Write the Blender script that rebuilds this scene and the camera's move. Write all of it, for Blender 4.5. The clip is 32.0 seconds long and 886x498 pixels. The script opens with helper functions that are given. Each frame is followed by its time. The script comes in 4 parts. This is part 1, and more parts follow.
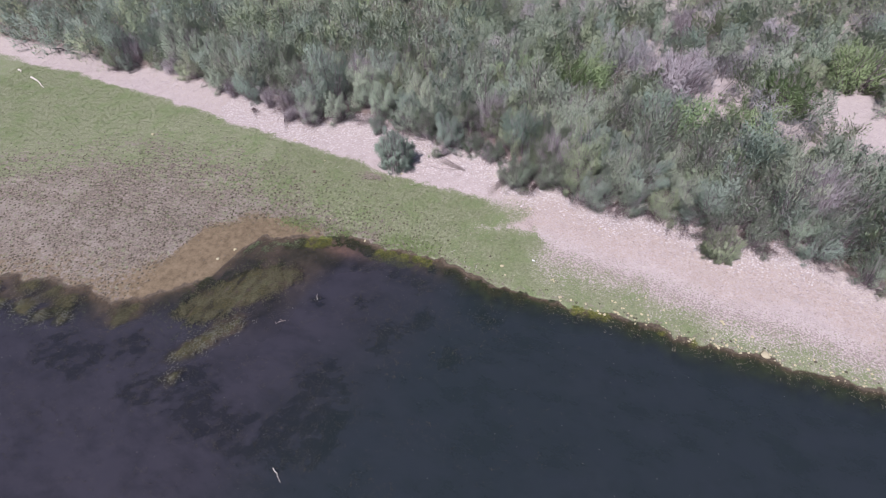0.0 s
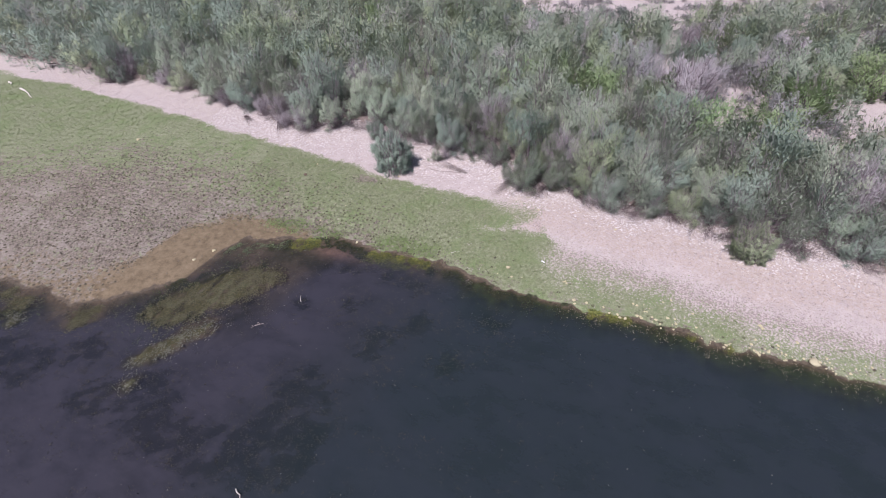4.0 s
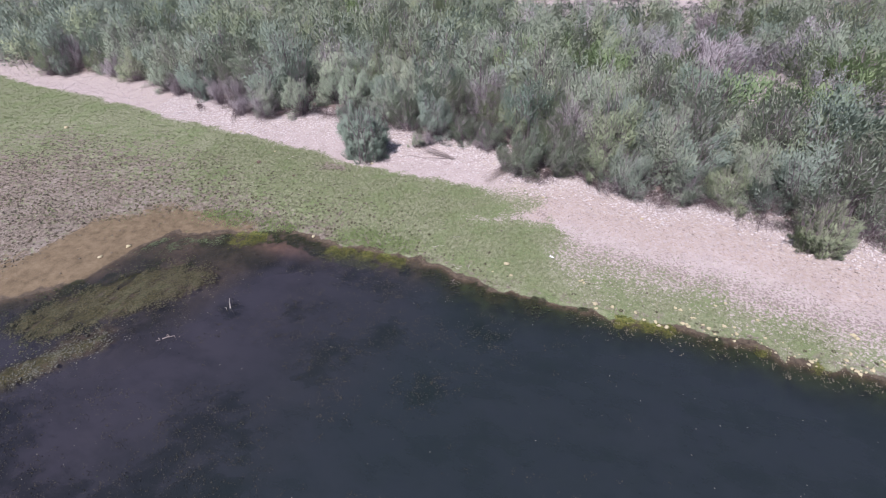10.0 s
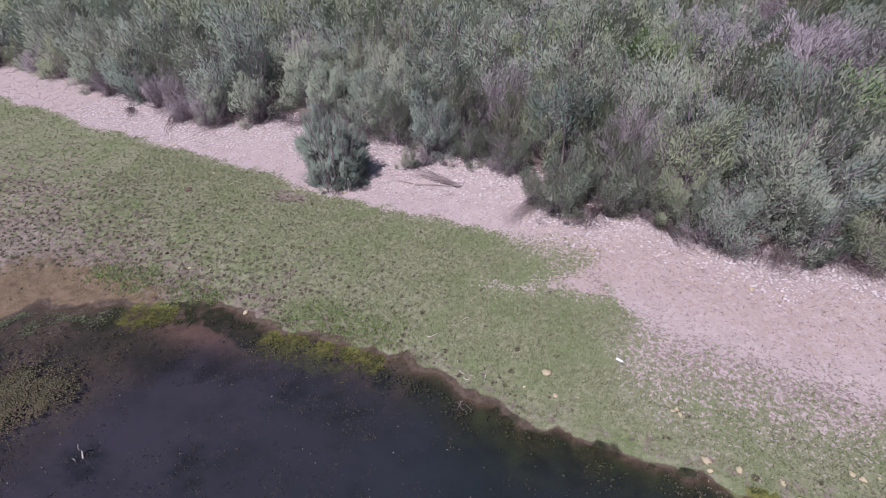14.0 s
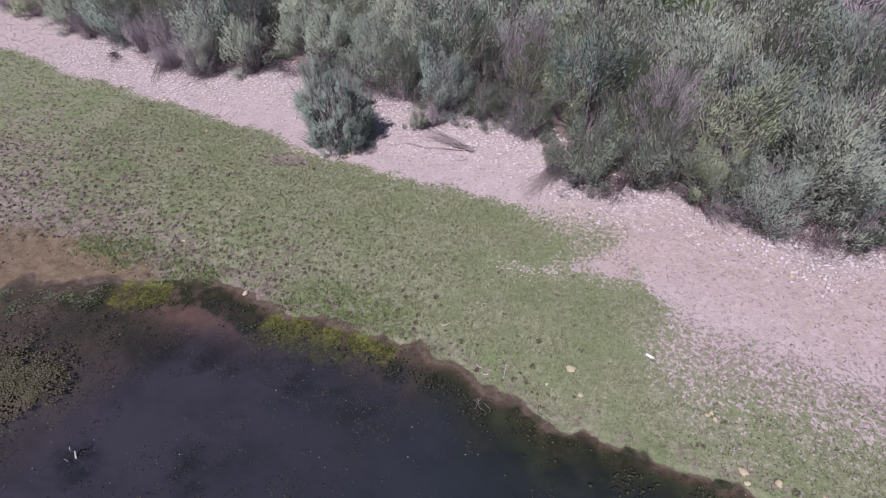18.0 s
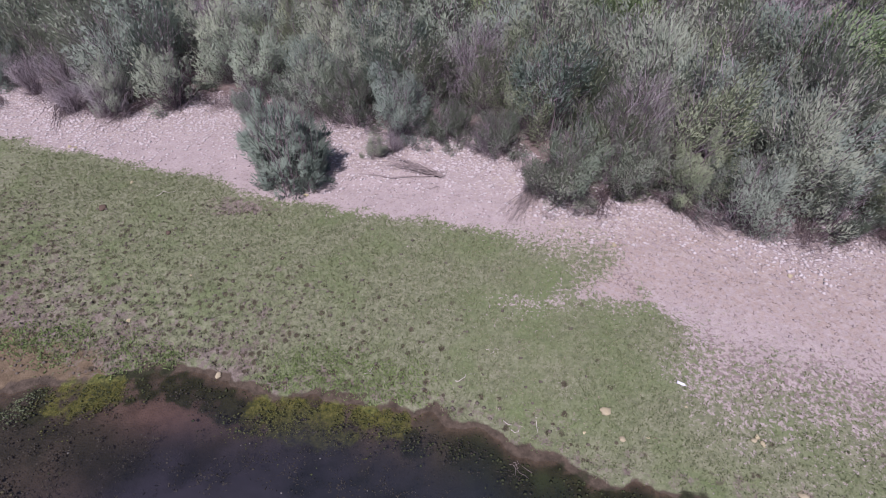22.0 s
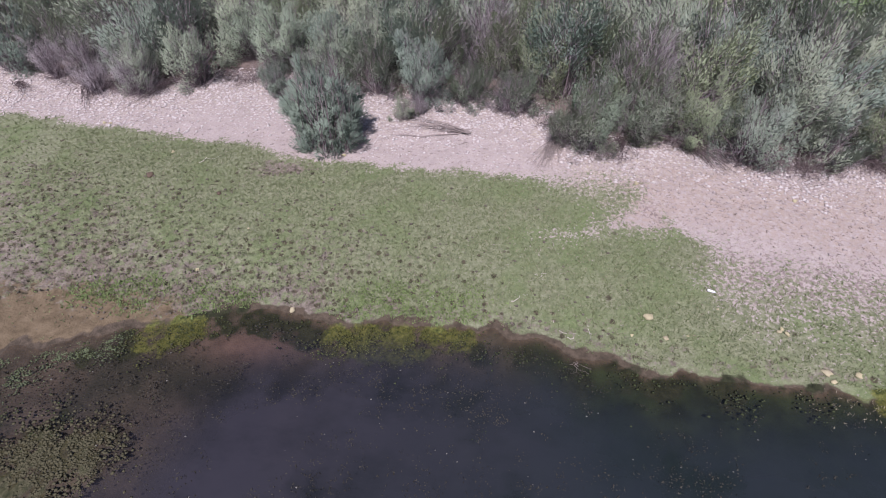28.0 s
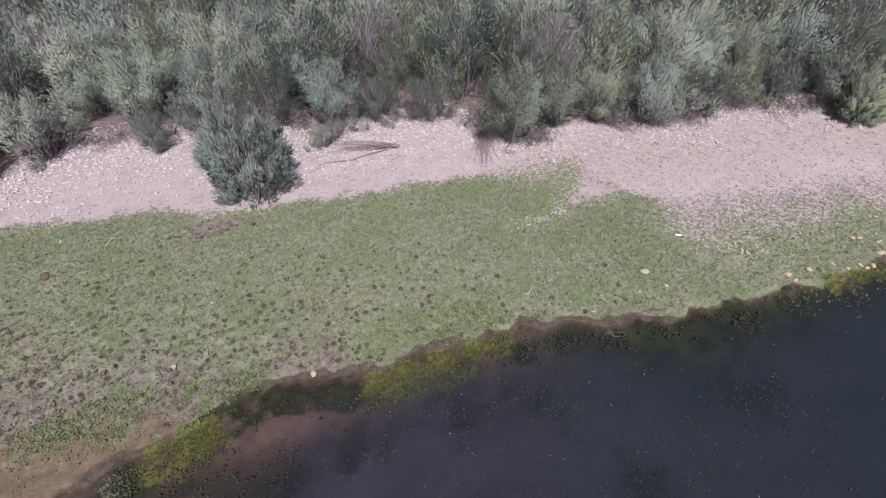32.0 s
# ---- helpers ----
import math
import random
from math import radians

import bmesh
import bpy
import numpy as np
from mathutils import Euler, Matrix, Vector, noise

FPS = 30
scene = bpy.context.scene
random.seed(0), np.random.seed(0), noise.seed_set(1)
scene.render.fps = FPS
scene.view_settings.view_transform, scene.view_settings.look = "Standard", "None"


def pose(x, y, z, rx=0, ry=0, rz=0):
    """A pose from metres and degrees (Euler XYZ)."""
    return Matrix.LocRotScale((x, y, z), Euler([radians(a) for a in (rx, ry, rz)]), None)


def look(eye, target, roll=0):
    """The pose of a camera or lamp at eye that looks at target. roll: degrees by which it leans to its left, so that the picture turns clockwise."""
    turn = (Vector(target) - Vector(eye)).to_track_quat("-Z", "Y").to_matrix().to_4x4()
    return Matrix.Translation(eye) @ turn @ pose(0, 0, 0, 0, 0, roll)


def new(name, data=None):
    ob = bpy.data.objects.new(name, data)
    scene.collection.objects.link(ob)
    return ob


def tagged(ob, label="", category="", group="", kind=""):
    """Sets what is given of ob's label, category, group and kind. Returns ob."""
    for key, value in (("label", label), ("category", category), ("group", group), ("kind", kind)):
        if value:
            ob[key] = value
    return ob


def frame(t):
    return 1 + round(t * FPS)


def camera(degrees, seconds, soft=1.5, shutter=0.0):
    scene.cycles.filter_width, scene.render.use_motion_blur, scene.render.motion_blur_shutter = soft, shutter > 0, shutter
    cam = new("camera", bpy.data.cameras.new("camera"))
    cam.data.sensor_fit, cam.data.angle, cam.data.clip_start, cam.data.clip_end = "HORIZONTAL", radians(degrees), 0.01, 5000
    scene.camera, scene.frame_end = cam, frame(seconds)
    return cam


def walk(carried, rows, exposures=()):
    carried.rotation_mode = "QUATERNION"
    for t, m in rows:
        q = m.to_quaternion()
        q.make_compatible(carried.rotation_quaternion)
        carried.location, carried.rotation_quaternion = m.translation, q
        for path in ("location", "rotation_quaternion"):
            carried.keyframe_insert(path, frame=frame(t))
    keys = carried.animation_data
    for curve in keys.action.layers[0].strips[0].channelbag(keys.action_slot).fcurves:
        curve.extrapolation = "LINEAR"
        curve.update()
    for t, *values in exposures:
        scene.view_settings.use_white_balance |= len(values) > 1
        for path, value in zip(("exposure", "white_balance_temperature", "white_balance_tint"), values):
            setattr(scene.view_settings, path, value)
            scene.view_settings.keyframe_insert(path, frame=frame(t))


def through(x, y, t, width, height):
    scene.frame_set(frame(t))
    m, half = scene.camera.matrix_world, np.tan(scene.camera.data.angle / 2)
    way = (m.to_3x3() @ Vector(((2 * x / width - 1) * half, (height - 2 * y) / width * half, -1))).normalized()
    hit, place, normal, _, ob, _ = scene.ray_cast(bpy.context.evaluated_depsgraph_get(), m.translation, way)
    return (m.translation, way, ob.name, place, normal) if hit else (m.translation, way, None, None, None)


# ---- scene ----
cam = camera(80.8, 32.0, soft=1.0)
PATH = [
    (0, (9.111, -31.169, 29.301), (8.641, -29.839, 27.883), -3.2),
    (0.5, (9.068, -31.103, 28.646), (8.595, -29.776, 27.226), -3.2),
    (1, (9.136, -30.968, 28.039), (8.662, -29.648, 26.614), -3.4),
    (1.5, (9.084, -30.919, 27.391), (8.611, -29.599, 25.966), -3.2),
    (2, (9.144, -30.824, 26.757), (8.671, -29.505, 25.329), -3.2),
    (2.5, (9.158, -30.8, 26.121), (8.686, -29.483, 24.692), -3.1),
    (3, (9.09, -30.775, 25.451), (8.613, -29.441, 24.038), -2.9),
    (3.5, (9.004, -30.698, 24.816), (8.511, -29.308, 23.466), -2.9),
    (5.5, (8.854, -31.005, 21.717), (8.325, -29.465, 20.556), -2.2),
    (6, (8.954, -30.971, 21.133), (8.423, -29.436, 19.967), -2.4),
    (6.5, (8.993, -30.941, 20.529), (8.462, -29.409, 19.358), -2.4),
    (7, (9.014, -30.782, 19.941), (8.483, -29.25, 18.769), -2.5),
    (7.5, (8.995, -30.292, 19.396), (8.466, -28.762, 18.221), -2.5),
    (8, (8.961, -29.621, 18.89), (8.43, -28.094, 17.713), -2.6),
    (8.5, (8.786, -28.861, 18.295), (8.26, -27.328, 17.124), -2.4),
    (9, (8.526, -28.015, 17.754), (8.008, -26.478, 16.584), -2.3),
    (9.5, (8.213, -26.982, 17.324), (7.701, -25.444, 16.152), -2.2),
    (10, (7.987, -25.976, 16.857), (7.478, -24.434, 15.69), -2.1),
    (10.5, (7.742, -24.769, 16.395), (7.23, -23.229, 15.227), -2.2),
    (11, (7.422, -23.639, 15.983), (6.912, -22.099, 14.813), -2.2),
    (11.5, (7.065, -22.434, 15.531), (6.556, -20.895, 14.36), -2.1),
    (12, (6.683, -21.21, 15.064), (6.174, -19.671, 13.892), -2.1),
    (12.5, (6.351, -19.944, 14.597), (5.836, -18.405, 13.428), -2.2),
    (13, (5.876, -18.71, 14.147), (5.363, -17.169, 12.981), -2.1),
    (13.5, (5.37, -17.394, 13.722), (4.858, -15.851, 12.557), -2.1),
    (14, (4.905, -16.12, 13.337), (4.389, -14.58, 12.17), -2.1),
    (14.5, (4.638, -15.213, 13.065), (4.108, -13.672, 11.906), -2.3),
    (16.5, (3.796, -14.871, 13.431), (3.305, -13.388, 12.182), -1.3),
    (17, (3.804, -14.701, 13.41), (3.325, -13.269, 12.099), -1.4),
    (17.5, (3.782, -14.477, 13.426), (3.308, -13.072, 12.085), -1.5),
    (18, (3.74, -14.307, 13.415), (3.265, -12.9, 12.075), -1.5),
    (18.5, (3.701, -14.121, 13.451), (3.225, -12.718, 12.108), -1.5),
    (19, (3.572, -13.925, 13.462), (3.097, -12.521, 12.119), -1.5),
    (19.5, (3.221, -13.693, 13.437), (2.747, -12.287, 12.096), -1.4),
    (20, (2.668, -13.424, 13.431), (2.196, -12.019, 12.088), -1.4),
    (20.5, (2.046, -13.158, 13.423), (1.578, -11.752, 12.08), -1.2),
    (21, (1.692, -12.992, 13.335), (1.23, -11.579, 11.996), -1.3),
    (21.5, (1.316, -12.765, 13.315), (0.969, -11.321, 11.975), -1.5),
    (22, (1.063, -12.71, 13.272), (0.86, -11.234, 11.937), -1.2),
    (22.5, (1.039, -12.66, 13.265), (0.876, -11.178, 11.932), -1.2),
    (23, (1.042, -12.601, 13.255), (0.896, -11.118, 11.922), -1.2),
    (23.5, (1.052, -12.496, 13.253), (0.915, -11.014, 11.918), -1.3),
    (24, (1.06, -12.411, 13.214), (0.924, -10.928, 11.88), -1.6),
    (24.5, (1.052, -12.746, 13.214), (0.916, -11.267, 11.875), -1.8),
    (25, (0.935, -13.607, 13.183), (0.805, -12.128, 11.843), -1.7),
    (25.5, (0.777, -14.505, 13.193), (0.654, -13.032, 11.846), -1.7),
    (27.5, (-0.401, -15.546, 12.94), (-0.517, -14.074, 11.591), -1.8),
    (28, (-1.078, -15.419, 12.917), (-1.198, -13.946, 11.57), -1.9),
    (28.5, (-2.041, -15.244, 12.911), (-2.154, -13.768, 11.565), -1.6),
    (29, (-3.053, -14.987, 12.935), (-3.165, -13.511, 11.589), -1.6),
    (29.5, (-4.037, -14.733, 12.926), (-4.068, -13.251, 11.584), -1.7),
    (30, (-4.997, -14.474, 12.917), (-4.884, -12.996, 11.575), -1.9),
    (30.5, (-5.778, -14.21, 12.943), (-5.493, -12.76, 11.595), -2.1),
    (31, (-6.106, -14.136, 12.973), (-5.731, -12.708, 11.622), -2.0),
    (31.5, (-6.167, -14.164, 12.968), (-5.764, -12.741, 11.62), -1.8),
    (32, (-6.179, -14.218, 12.975), (-5.701, -12.815, 11.633), -1.6),
]
walk(cam, [(t, look(eye, target, roll)) for t, eye, target, roll in PATH],
     exposures=[(0, 0.22, 5950, 24), (3, 0.27, 5950, 24), (6, 0.28, 5950, 24), (9, 0.31, 5950, 24), (12.3, 0.18, 5950, 24), (14, -0.03, 5950, 32), (17, -0.04, 5950, 32), (21, -0.10, 5950, 33), (24, -0.20, 5950, 33), (25.5, -0.20, 5950, 32), (27.5, 0.02, 6000, 26), (32, 0.06, 6000, 26)])

# ---- world and sun ----
SUN_DIR = Vector((-0.083, -0.558, 0.826)).normalized()
world = bpy.data.worlds.new("sky")
scene.world = world
world.use_nodes = True
wn = world.node_tree.nodes
sky = wn.new("ShaderNodeTexSky")
sky.sky_type = "NISHITA"
sky.sun_disc = False
sky.sun_elevation = math.asin(SUN_DIR.z)
sky.sun_rotation = math.atan2(SUN_DIR.x, SUN_DIR.y)
sky.altitude = 400
sky.dust_density = 1.5
wn["Background"].inputs["Strength"].default_value = 0.055
world.node_tree.links.new(sky.outputs[0], wn["Background"].inputs["Color"])
sun = new("sun", bpy.data.lights.new("sun", "SUN"))
sun.data.energy = 5.0
sun.data.angle = radians(0.53)
sun.data.color = (1.0, 0.955, 0.89)
sun.matrix_world = look(SUN_DIR * 200, (0, 0, 0))


# ---- materials ----
class Nodes:
    """A short way to write node trees."""

    def __init__(self, name, rough=0.9, spec=0.3):
        self.mat = bpy.data.materials.new(name)
        self.mat.use_nodes = True
        self.tree = self.mat.node_tree
        self.bsdf = self.tree.nodes["Principled BSDF"]
        self.out = self.tree.nodes["Material Output"]
        self.bsdf.inputs["Roughness"].default_value = rough
        self.bsdf.inputs["Specular IOR Level"].default_value = spec

    def node(self, kind, **inputs):
        n = self.tree.nodes.new(kind)
        for key, value in inputs.items():
            self.put(n.inputs[key.replace("_", " ")], value)
        return n

    def put(self, socket, value):
        if isinstance(value, bpy.types.NodeSocket):
            self.tree.links.new(value, socket)
        elif isinstance(value, tuple) and len(value) == 3 and socket.type == "RGBA":
            socket.default_value = (*value, 1)
        else:
            socket.default_value = value

    def where(self):
        return self.node("ShaderNodeNewGeometry").outputs["Position"]

    def noise(self, scale, detail=4, rough=0.6, vector=None):
        n = self.node("ShaderNodeTexNoise", Scale=scale, Detail=detail, Roughness=rough)
        self.put(n.inputs["Vector"], vector or self.where())
        return n.outputs["Fac"]

    def voronoi(self, scale, out="Distance", vector=None):
        n = self.node("ShaderNodeTexVoronoi", Scale=scale)
        self.put(n.inputs["Vector"], vector or self.where())
        return n.outputs[out]

    def ramp(self, fac, *stops):
        n = self.node("ShaderNodeValToRGB", Fac=fac)
        el = n.color_ramp.elements
        while len(el) < len(stops):
            el.new(0.5)
        for e, (at, colour) in zip(el, stops):
            e.position = at
            e.color = (*colour, 1) if isinstance(colour, tuple) else (colour, colour, colour, 1)
        return n.outputs["Color"]

    def mix(self, fac, a, b, blend="MIX"):
        n = self.tree.nodes.new("ShaderNodeMix")
        n.data_type = "RGBA"
        n.blend_type = blend
        self.put(n.inputs[0], fac)
        self.put(n.inputs[6], a)
        self.put(n.inputs[7], b)
        return n.outputs[2]

    def maths(self, op, a, b=0.0, clamp=False):
        n = self.tree.nodes.new("ShaderNodeMath")
        n.operation = op
        n.use_clamp = clamp
        self.put(n.inputs[0], a)
        self.put(n.inputs[1], b)
        return n.outputs[0]

    def attr(self, name):
        n = self.tree.nodes.new("ShaderNodeAttribute")
        n.attribute_name = name
        return n

    def bump(self, height, strength=0.5, distance=0.03):
        n = self.node("ShaderNodeBump", Height=height, Strength=strength, Distance=distance)
        self.tree.links.new(n.outputs[0], self.bsdf.inputs["Normal"])

    def colour(self, value):
        self.put(self.bsdf.inputs["Base Color"], value)


def leaf_material(name, dark, light, through=0.25, vary=0.3):
    """Small dry leaves: varies from bush to bush and from spray to spray, some light comes through."""
    m = Nodes(name, 0.75, 0.2)
    isle = m.node("ShaderNodeNewGeometry").outputs["Random Per Island"]
    each = m.maths("FRACT", m.maths("ADD", m.node("ShaderNodeObjectInfo").outputs["Random"], m.attr("bush").outputs["Fac"]))
    other = m.maths("FRACT", m.maths("MULTIPLY", each, 7.31))
    patch = m.noise(1.1, 3)
    c = m.mix(m.maths("ADD", m.maths("MULTIPLY", isle, vary), m.maths("MULTIPLY", m.maths("SUBTRACT", patch, 0.2), 1.1)), dark, light)
    c = m.mix(m.maths("MULTIPLY", each, 0.45), c, tuple(0.55 * a + 0.45 * b for a, b in zip(light, (0.20, 0.18, 0.13))))
    c = m.mix(1.0, c, m.ramp(other, (0.0, (0.86, 0.91, 0.88)), (0.5, (1.0, 1.0, 1.0)), (1.0, (1.07, 1.05, 1.02))), "MULTIPLY")
    c = m.mix(1.0, c, m.ramp(m.maths("FRACT", m.maths("ADD", m.attr("bough").outputs["Fac"], 0.5)), (0.0, (0.88, 0.90, 0.91)), (0.5, (1.0, 1.0, 1.0)), (1.0, (1.08, 1.07, 1.05))), "MULTIPLY")
    m.colour(c)
    tr = m.node("ShaderNodeBsdfTranslucent", Color=c)
    mx = m.node("ShaderNodeMixShader", Fac=through)
    m.tree.links.new(m.bsdf.outputs[0], mx.inputs[1])
    m.tree.links.new(tr.outputs[0], mx.inputs[2])
    m.tree.links.new(mx.outputs[0], m.out.inputs["Surface"])
    return m.mat


def plain_material(name, a, b, scale=6.0, rough=0.9, bump=0.3, spec=0.3):
    m = Nodes(name, rough, spec)
    each = m.node("ShaderNodeObjectInfo").outputs["Random"]
    isle = m.node("ShaderNodeNewGeometry").outputs["Random Per Island"]
    n = m.noise(scale, 5, 0.65)
    f = m.maths("ADD", m.maths("MULTIPLY", n, 0.6), m.maths("MULTIPLY", m.maths("ADD", each, isle), 0.25))
    m.colour(m.mix(f, a, b))
    m.bump(m.noise(scale * 4, 4), bump, 0.02)
    return m.mat


LEAF = {
    "grey": leaf_material("tamarisk_leaf", (0.262, 0.312, 0.236), (0.385, 0.448, 0.345), 0.28),
    "teal": leaf_material("dusky_leaf", (0.208, 0.268, 0.220), (0.330, 0.405, 0.335), 0.28),
    "olive": leaf_material("olive_leaf", (0.262, 0.312, 0.200), (0.385, 0.450, 0.300), 0.30),
    "green": leaf_material("fresh_leaf", (0.225, 0.312, 0.155), (0.340, 0.450, 0.230), 0.28),
    "bare": leaf_material("grey_twig_leaf", (0.330, 0.305, 0.325), (0.490, 0.458, 0.485), 0.15),
}
BARK = plain_material("grey_brown_bark", (0.11, 0.085, 0.09), (0.27, 0.22, 0.235), 9.0)
TWIG = plain_material("grey_twig", (0.20, 0.165, 0.182), (0.39, 0.335, 0.365), 9.0)
DEADWOOD = plain_material("weathered_wood", (0.15, 0.12, 0.11), (0.36, 0.31, 0.29), 12.0)
BLEACHED = plain_material("bleached_wood", (0.42, 0.38, 0.33), (0.66, 0.62, 0.56), 12.0)
STONE = plain_material("pale_stone", (0.27, 0.235, 0.20), (0.53, 0.475, 0.28), 14.0, bump=0.6)
PEBBLE = plain_material("gravel_stone", (0.25, 0.21, 0.20), (0.56, 0.49, 0.475), 20.0)
GRASS = leaf_material("grazed_grass", (0.085, 0.118, 0.050), (0.245, 0.290, 0.150), 0.2)
HERB = leaf_material("lush_herb", (0.115, 0.190, 0.058), (0.24, 0.345, 0.130), 0.25)
STRAW = leaf_material("dry_litter_leaf", (0.22, 0.18, 0.13), (0.42, 0.36, 0.28), 0.1)
ALGAE = leaf_material("olive_algae", (0.042, 0.040, 0.020), (0.112, 0.098, 0.054), 0.1)
ALGAE_PALE = leaf_material("pale_dry_algae", (0.080, 0.083, 0.066), (0.170, 0.170, 0.142), 0.1)
ALGAE_BRIGHT = leaf_material("yellow_green_algae", (0.050, 0.064, 0.016), (0.150, 0.162, 0.042), 0.1)
WEED = leaf_material("dark_water_weed", (0.020, 0.020, 0.017), (0.066, 0.061, 0.050), 0.0)
DUNG = plain_material("dry_dung", (0.080, 0.058, 0.042), (0.14, 0.102, 0.075), 20.0)
PLASTIC = Nodes("white_plastic", 0.35, 0.5)
PLASTIC.colour(PLASTIC.mix(PLASTIC.noise(30), (0.74, 0.75, 0.78), (0.84, 0.84, 0.85)))
PLASTIC_CAP = Nodes("dull_blue_plastic", 0.4, 0.5)
PLASTIC_CAP.colour(PLASTIC_CAP.mix(PLASTIC_CAP.noise(30), (0.30, 0.34, 0.28), (0.38, 0.42, 0.50)))


def ground_material():
    m = Nodes("river_bank", 0.95, 0.2)
    zone = m.attr("zone")
    sep = m.node("ShaderNodeSeparateColor", Color=zone.outputs["Color"])
    grass, mud, wet = sep.outputs[0], sep.outputs[1], sep.outputs[2]
    bed = m.attr("bed").outputs["Fac"]
    tan = m.attr("tan").outputs["Fac"]
    # gravel: pebbles of many tints on pale dust
    cell = m.voronoi(13.0, "Color")
    tint = m.node("ShaderNodeSeparateColor", Color=cell).outputs[0]
    fine = m.noise(45, 3)
    stones = m.ramp(tint, (0.0, (0.24, 0.20, 0.195)), (0.4, (0.385, 0.33, 0.32)), (0.75, (0.49, 0.43, 0.28)), (1.0, (0.70, 0.65, 0.635)))
    dust = m.ramp(m.noise(1.3, 5), (0.3, (0.325, 0.275, 0.262)), (0.7, (0.470, 0.405, 0.390)))
    gravel = m.mix(m.maths("MULTIPLY", m.ramp(m.noise(3.0, 4), (0.35, 0.25), (0.65, 1.0)), m.maths("ADD", m.maths("MULTIPLY", m.attr("stony").outputs["Fac"], 0.55), 0.28)), dust, stones)
    gravel = m.mix(m.maths("MULTIPLY", tan, m.ramp(m.noise(5.0, 6, 0.75), (0.40, 0.0), (0.58, 0.78))), gravel, (0.33, 0.245, 0.175))
    gravel = m.mix(0.34, gravel, m.ramp(fine, (0.3, (0.28, 0.24, 0.23)), (0.7, (0.60, 0.54, 0.525))))
    # dry specks of weed on the gravel, thickest beside the sward
    near = m.attr("fringe").outputs["Fac"]
    speck = m.ramp(m.maths("ADD", m.noise(9.0, 3, 0.6), m.maths("MULTIPLY", near, 0.13)), (0.60, 0.0), (0.67, 0.75))
    gravel = m.mix(speck, gravel, (0.215, 0.165, 0.158))
    # low grazed sward: dull green, straw and small bare spots
    sward = m.ramp(m.noise(6.0, 6, 0.75), (0.30, (0.108, 0.122, 0.072)), (0.50, (0.190, 0.210, 0.124)), (0.72, (0.300, 0.304, 0.210)))
    sward = m.mix(m.ramp(m.noise(0.55, 4), (0.45, 0.0), (0.70, 0.7)), sward, m.ramp(m.noise(8.0, 5, 0.7), (0.3, (0.087, 0.133, 0.047)), (0.7, (0.168, 0.227, 0.090))))
    sward = m.mix(m.ramp(m.noise(14.0, 3), (0.62, 0.0), (0.70, 0.7)), sward, (0.33, 0.31, 0.24))
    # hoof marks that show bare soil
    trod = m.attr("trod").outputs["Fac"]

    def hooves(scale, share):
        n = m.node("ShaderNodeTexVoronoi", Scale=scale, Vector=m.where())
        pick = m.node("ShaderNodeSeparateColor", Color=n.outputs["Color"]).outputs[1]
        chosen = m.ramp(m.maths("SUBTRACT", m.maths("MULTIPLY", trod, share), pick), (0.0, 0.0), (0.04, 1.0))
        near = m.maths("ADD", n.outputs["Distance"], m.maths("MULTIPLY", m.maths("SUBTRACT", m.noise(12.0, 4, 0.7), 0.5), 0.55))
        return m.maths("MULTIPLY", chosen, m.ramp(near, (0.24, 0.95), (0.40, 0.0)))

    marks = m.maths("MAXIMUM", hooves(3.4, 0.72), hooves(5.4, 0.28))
    # trampled mud
    earth = m.ramp(m.noise(5.5, 6, 0.75), (0.30, (0.062, 0.051, 0.041)), (0.5, (0.178, 0.149, 0.124)), (0.70, (0.310, 0.268, 0.230)))
    earth = m.mix(m.ramp(m.noise(0.5, 4), (0.45, 0.0), (0.7, 0.5)), earth, (0.30, 0.268, 0.234))
    ochre = m.ramp(m.noise(2.2, 8, 0.72), (0.3, (0.100, 0.075, 0.046)), (0.5, (0.160, 0.122, 0.076)), (0.7, (0.218, 0.170, 0.110)))

    def edge(mask, wide=0.9, scale=2.6):
        n = m.maths("MULTIPLY", m.maths("SUBTRACT", m.noise(scale, 6, 0.7), 0.5), wide)
        return m.ramp(m.maths("ADD", mask, n), (0.36, 0.0), (0.64, 1.0))

    # brown litter under the thicket, darkened in colour for the shrubs' shade
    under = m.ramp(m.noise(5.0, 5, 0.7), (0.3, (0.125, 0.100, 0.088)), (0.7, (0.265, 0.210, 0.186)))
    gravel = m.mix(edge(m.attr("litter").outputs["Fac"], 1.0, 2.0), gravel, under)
    c = m.mix(edge(grass, 2.8, 8.0), gravel, sward)
    c = m.mix(edge(mud, 2.4, 2.6), c, earth)
    c = m.mix(edge(wet, 2.0, 3.6), c, ochre)
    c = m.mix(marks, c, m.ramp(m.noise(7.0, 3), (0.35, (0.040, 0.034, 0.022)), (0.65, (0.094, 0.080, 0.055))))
    c = m.mix(edge(m.attr("rim").outputs["Fac"], 1.1, 5.0), c, m.ramp(m.noise(5.0, 5), (0.3, (0.044, 0.036, 0.026)), (0.7, (0.125, 0.098, 0.072))))
    silt = m.ramp(m.noise(1.1, 6, 0.65), (0.3, (0.045, 0.038, 0.030)), (0.7, (0.122, 0.098, 0.078)))
    silt = m.mix(m.ramp(m.noise(0.35, 5, 0.6), (0.42, 0.0), (0.62, 0.75)), silt, (0.020, 0.024, 0.016))
    silt = m.mix(m.attr("red_silt").outputs["Fac"], silt, m.ramp(m.noise(3.0, 5), (0.3, (0.105, 0.070, 0.058)), (0.7, (0.175, 0.118, 0.098))))
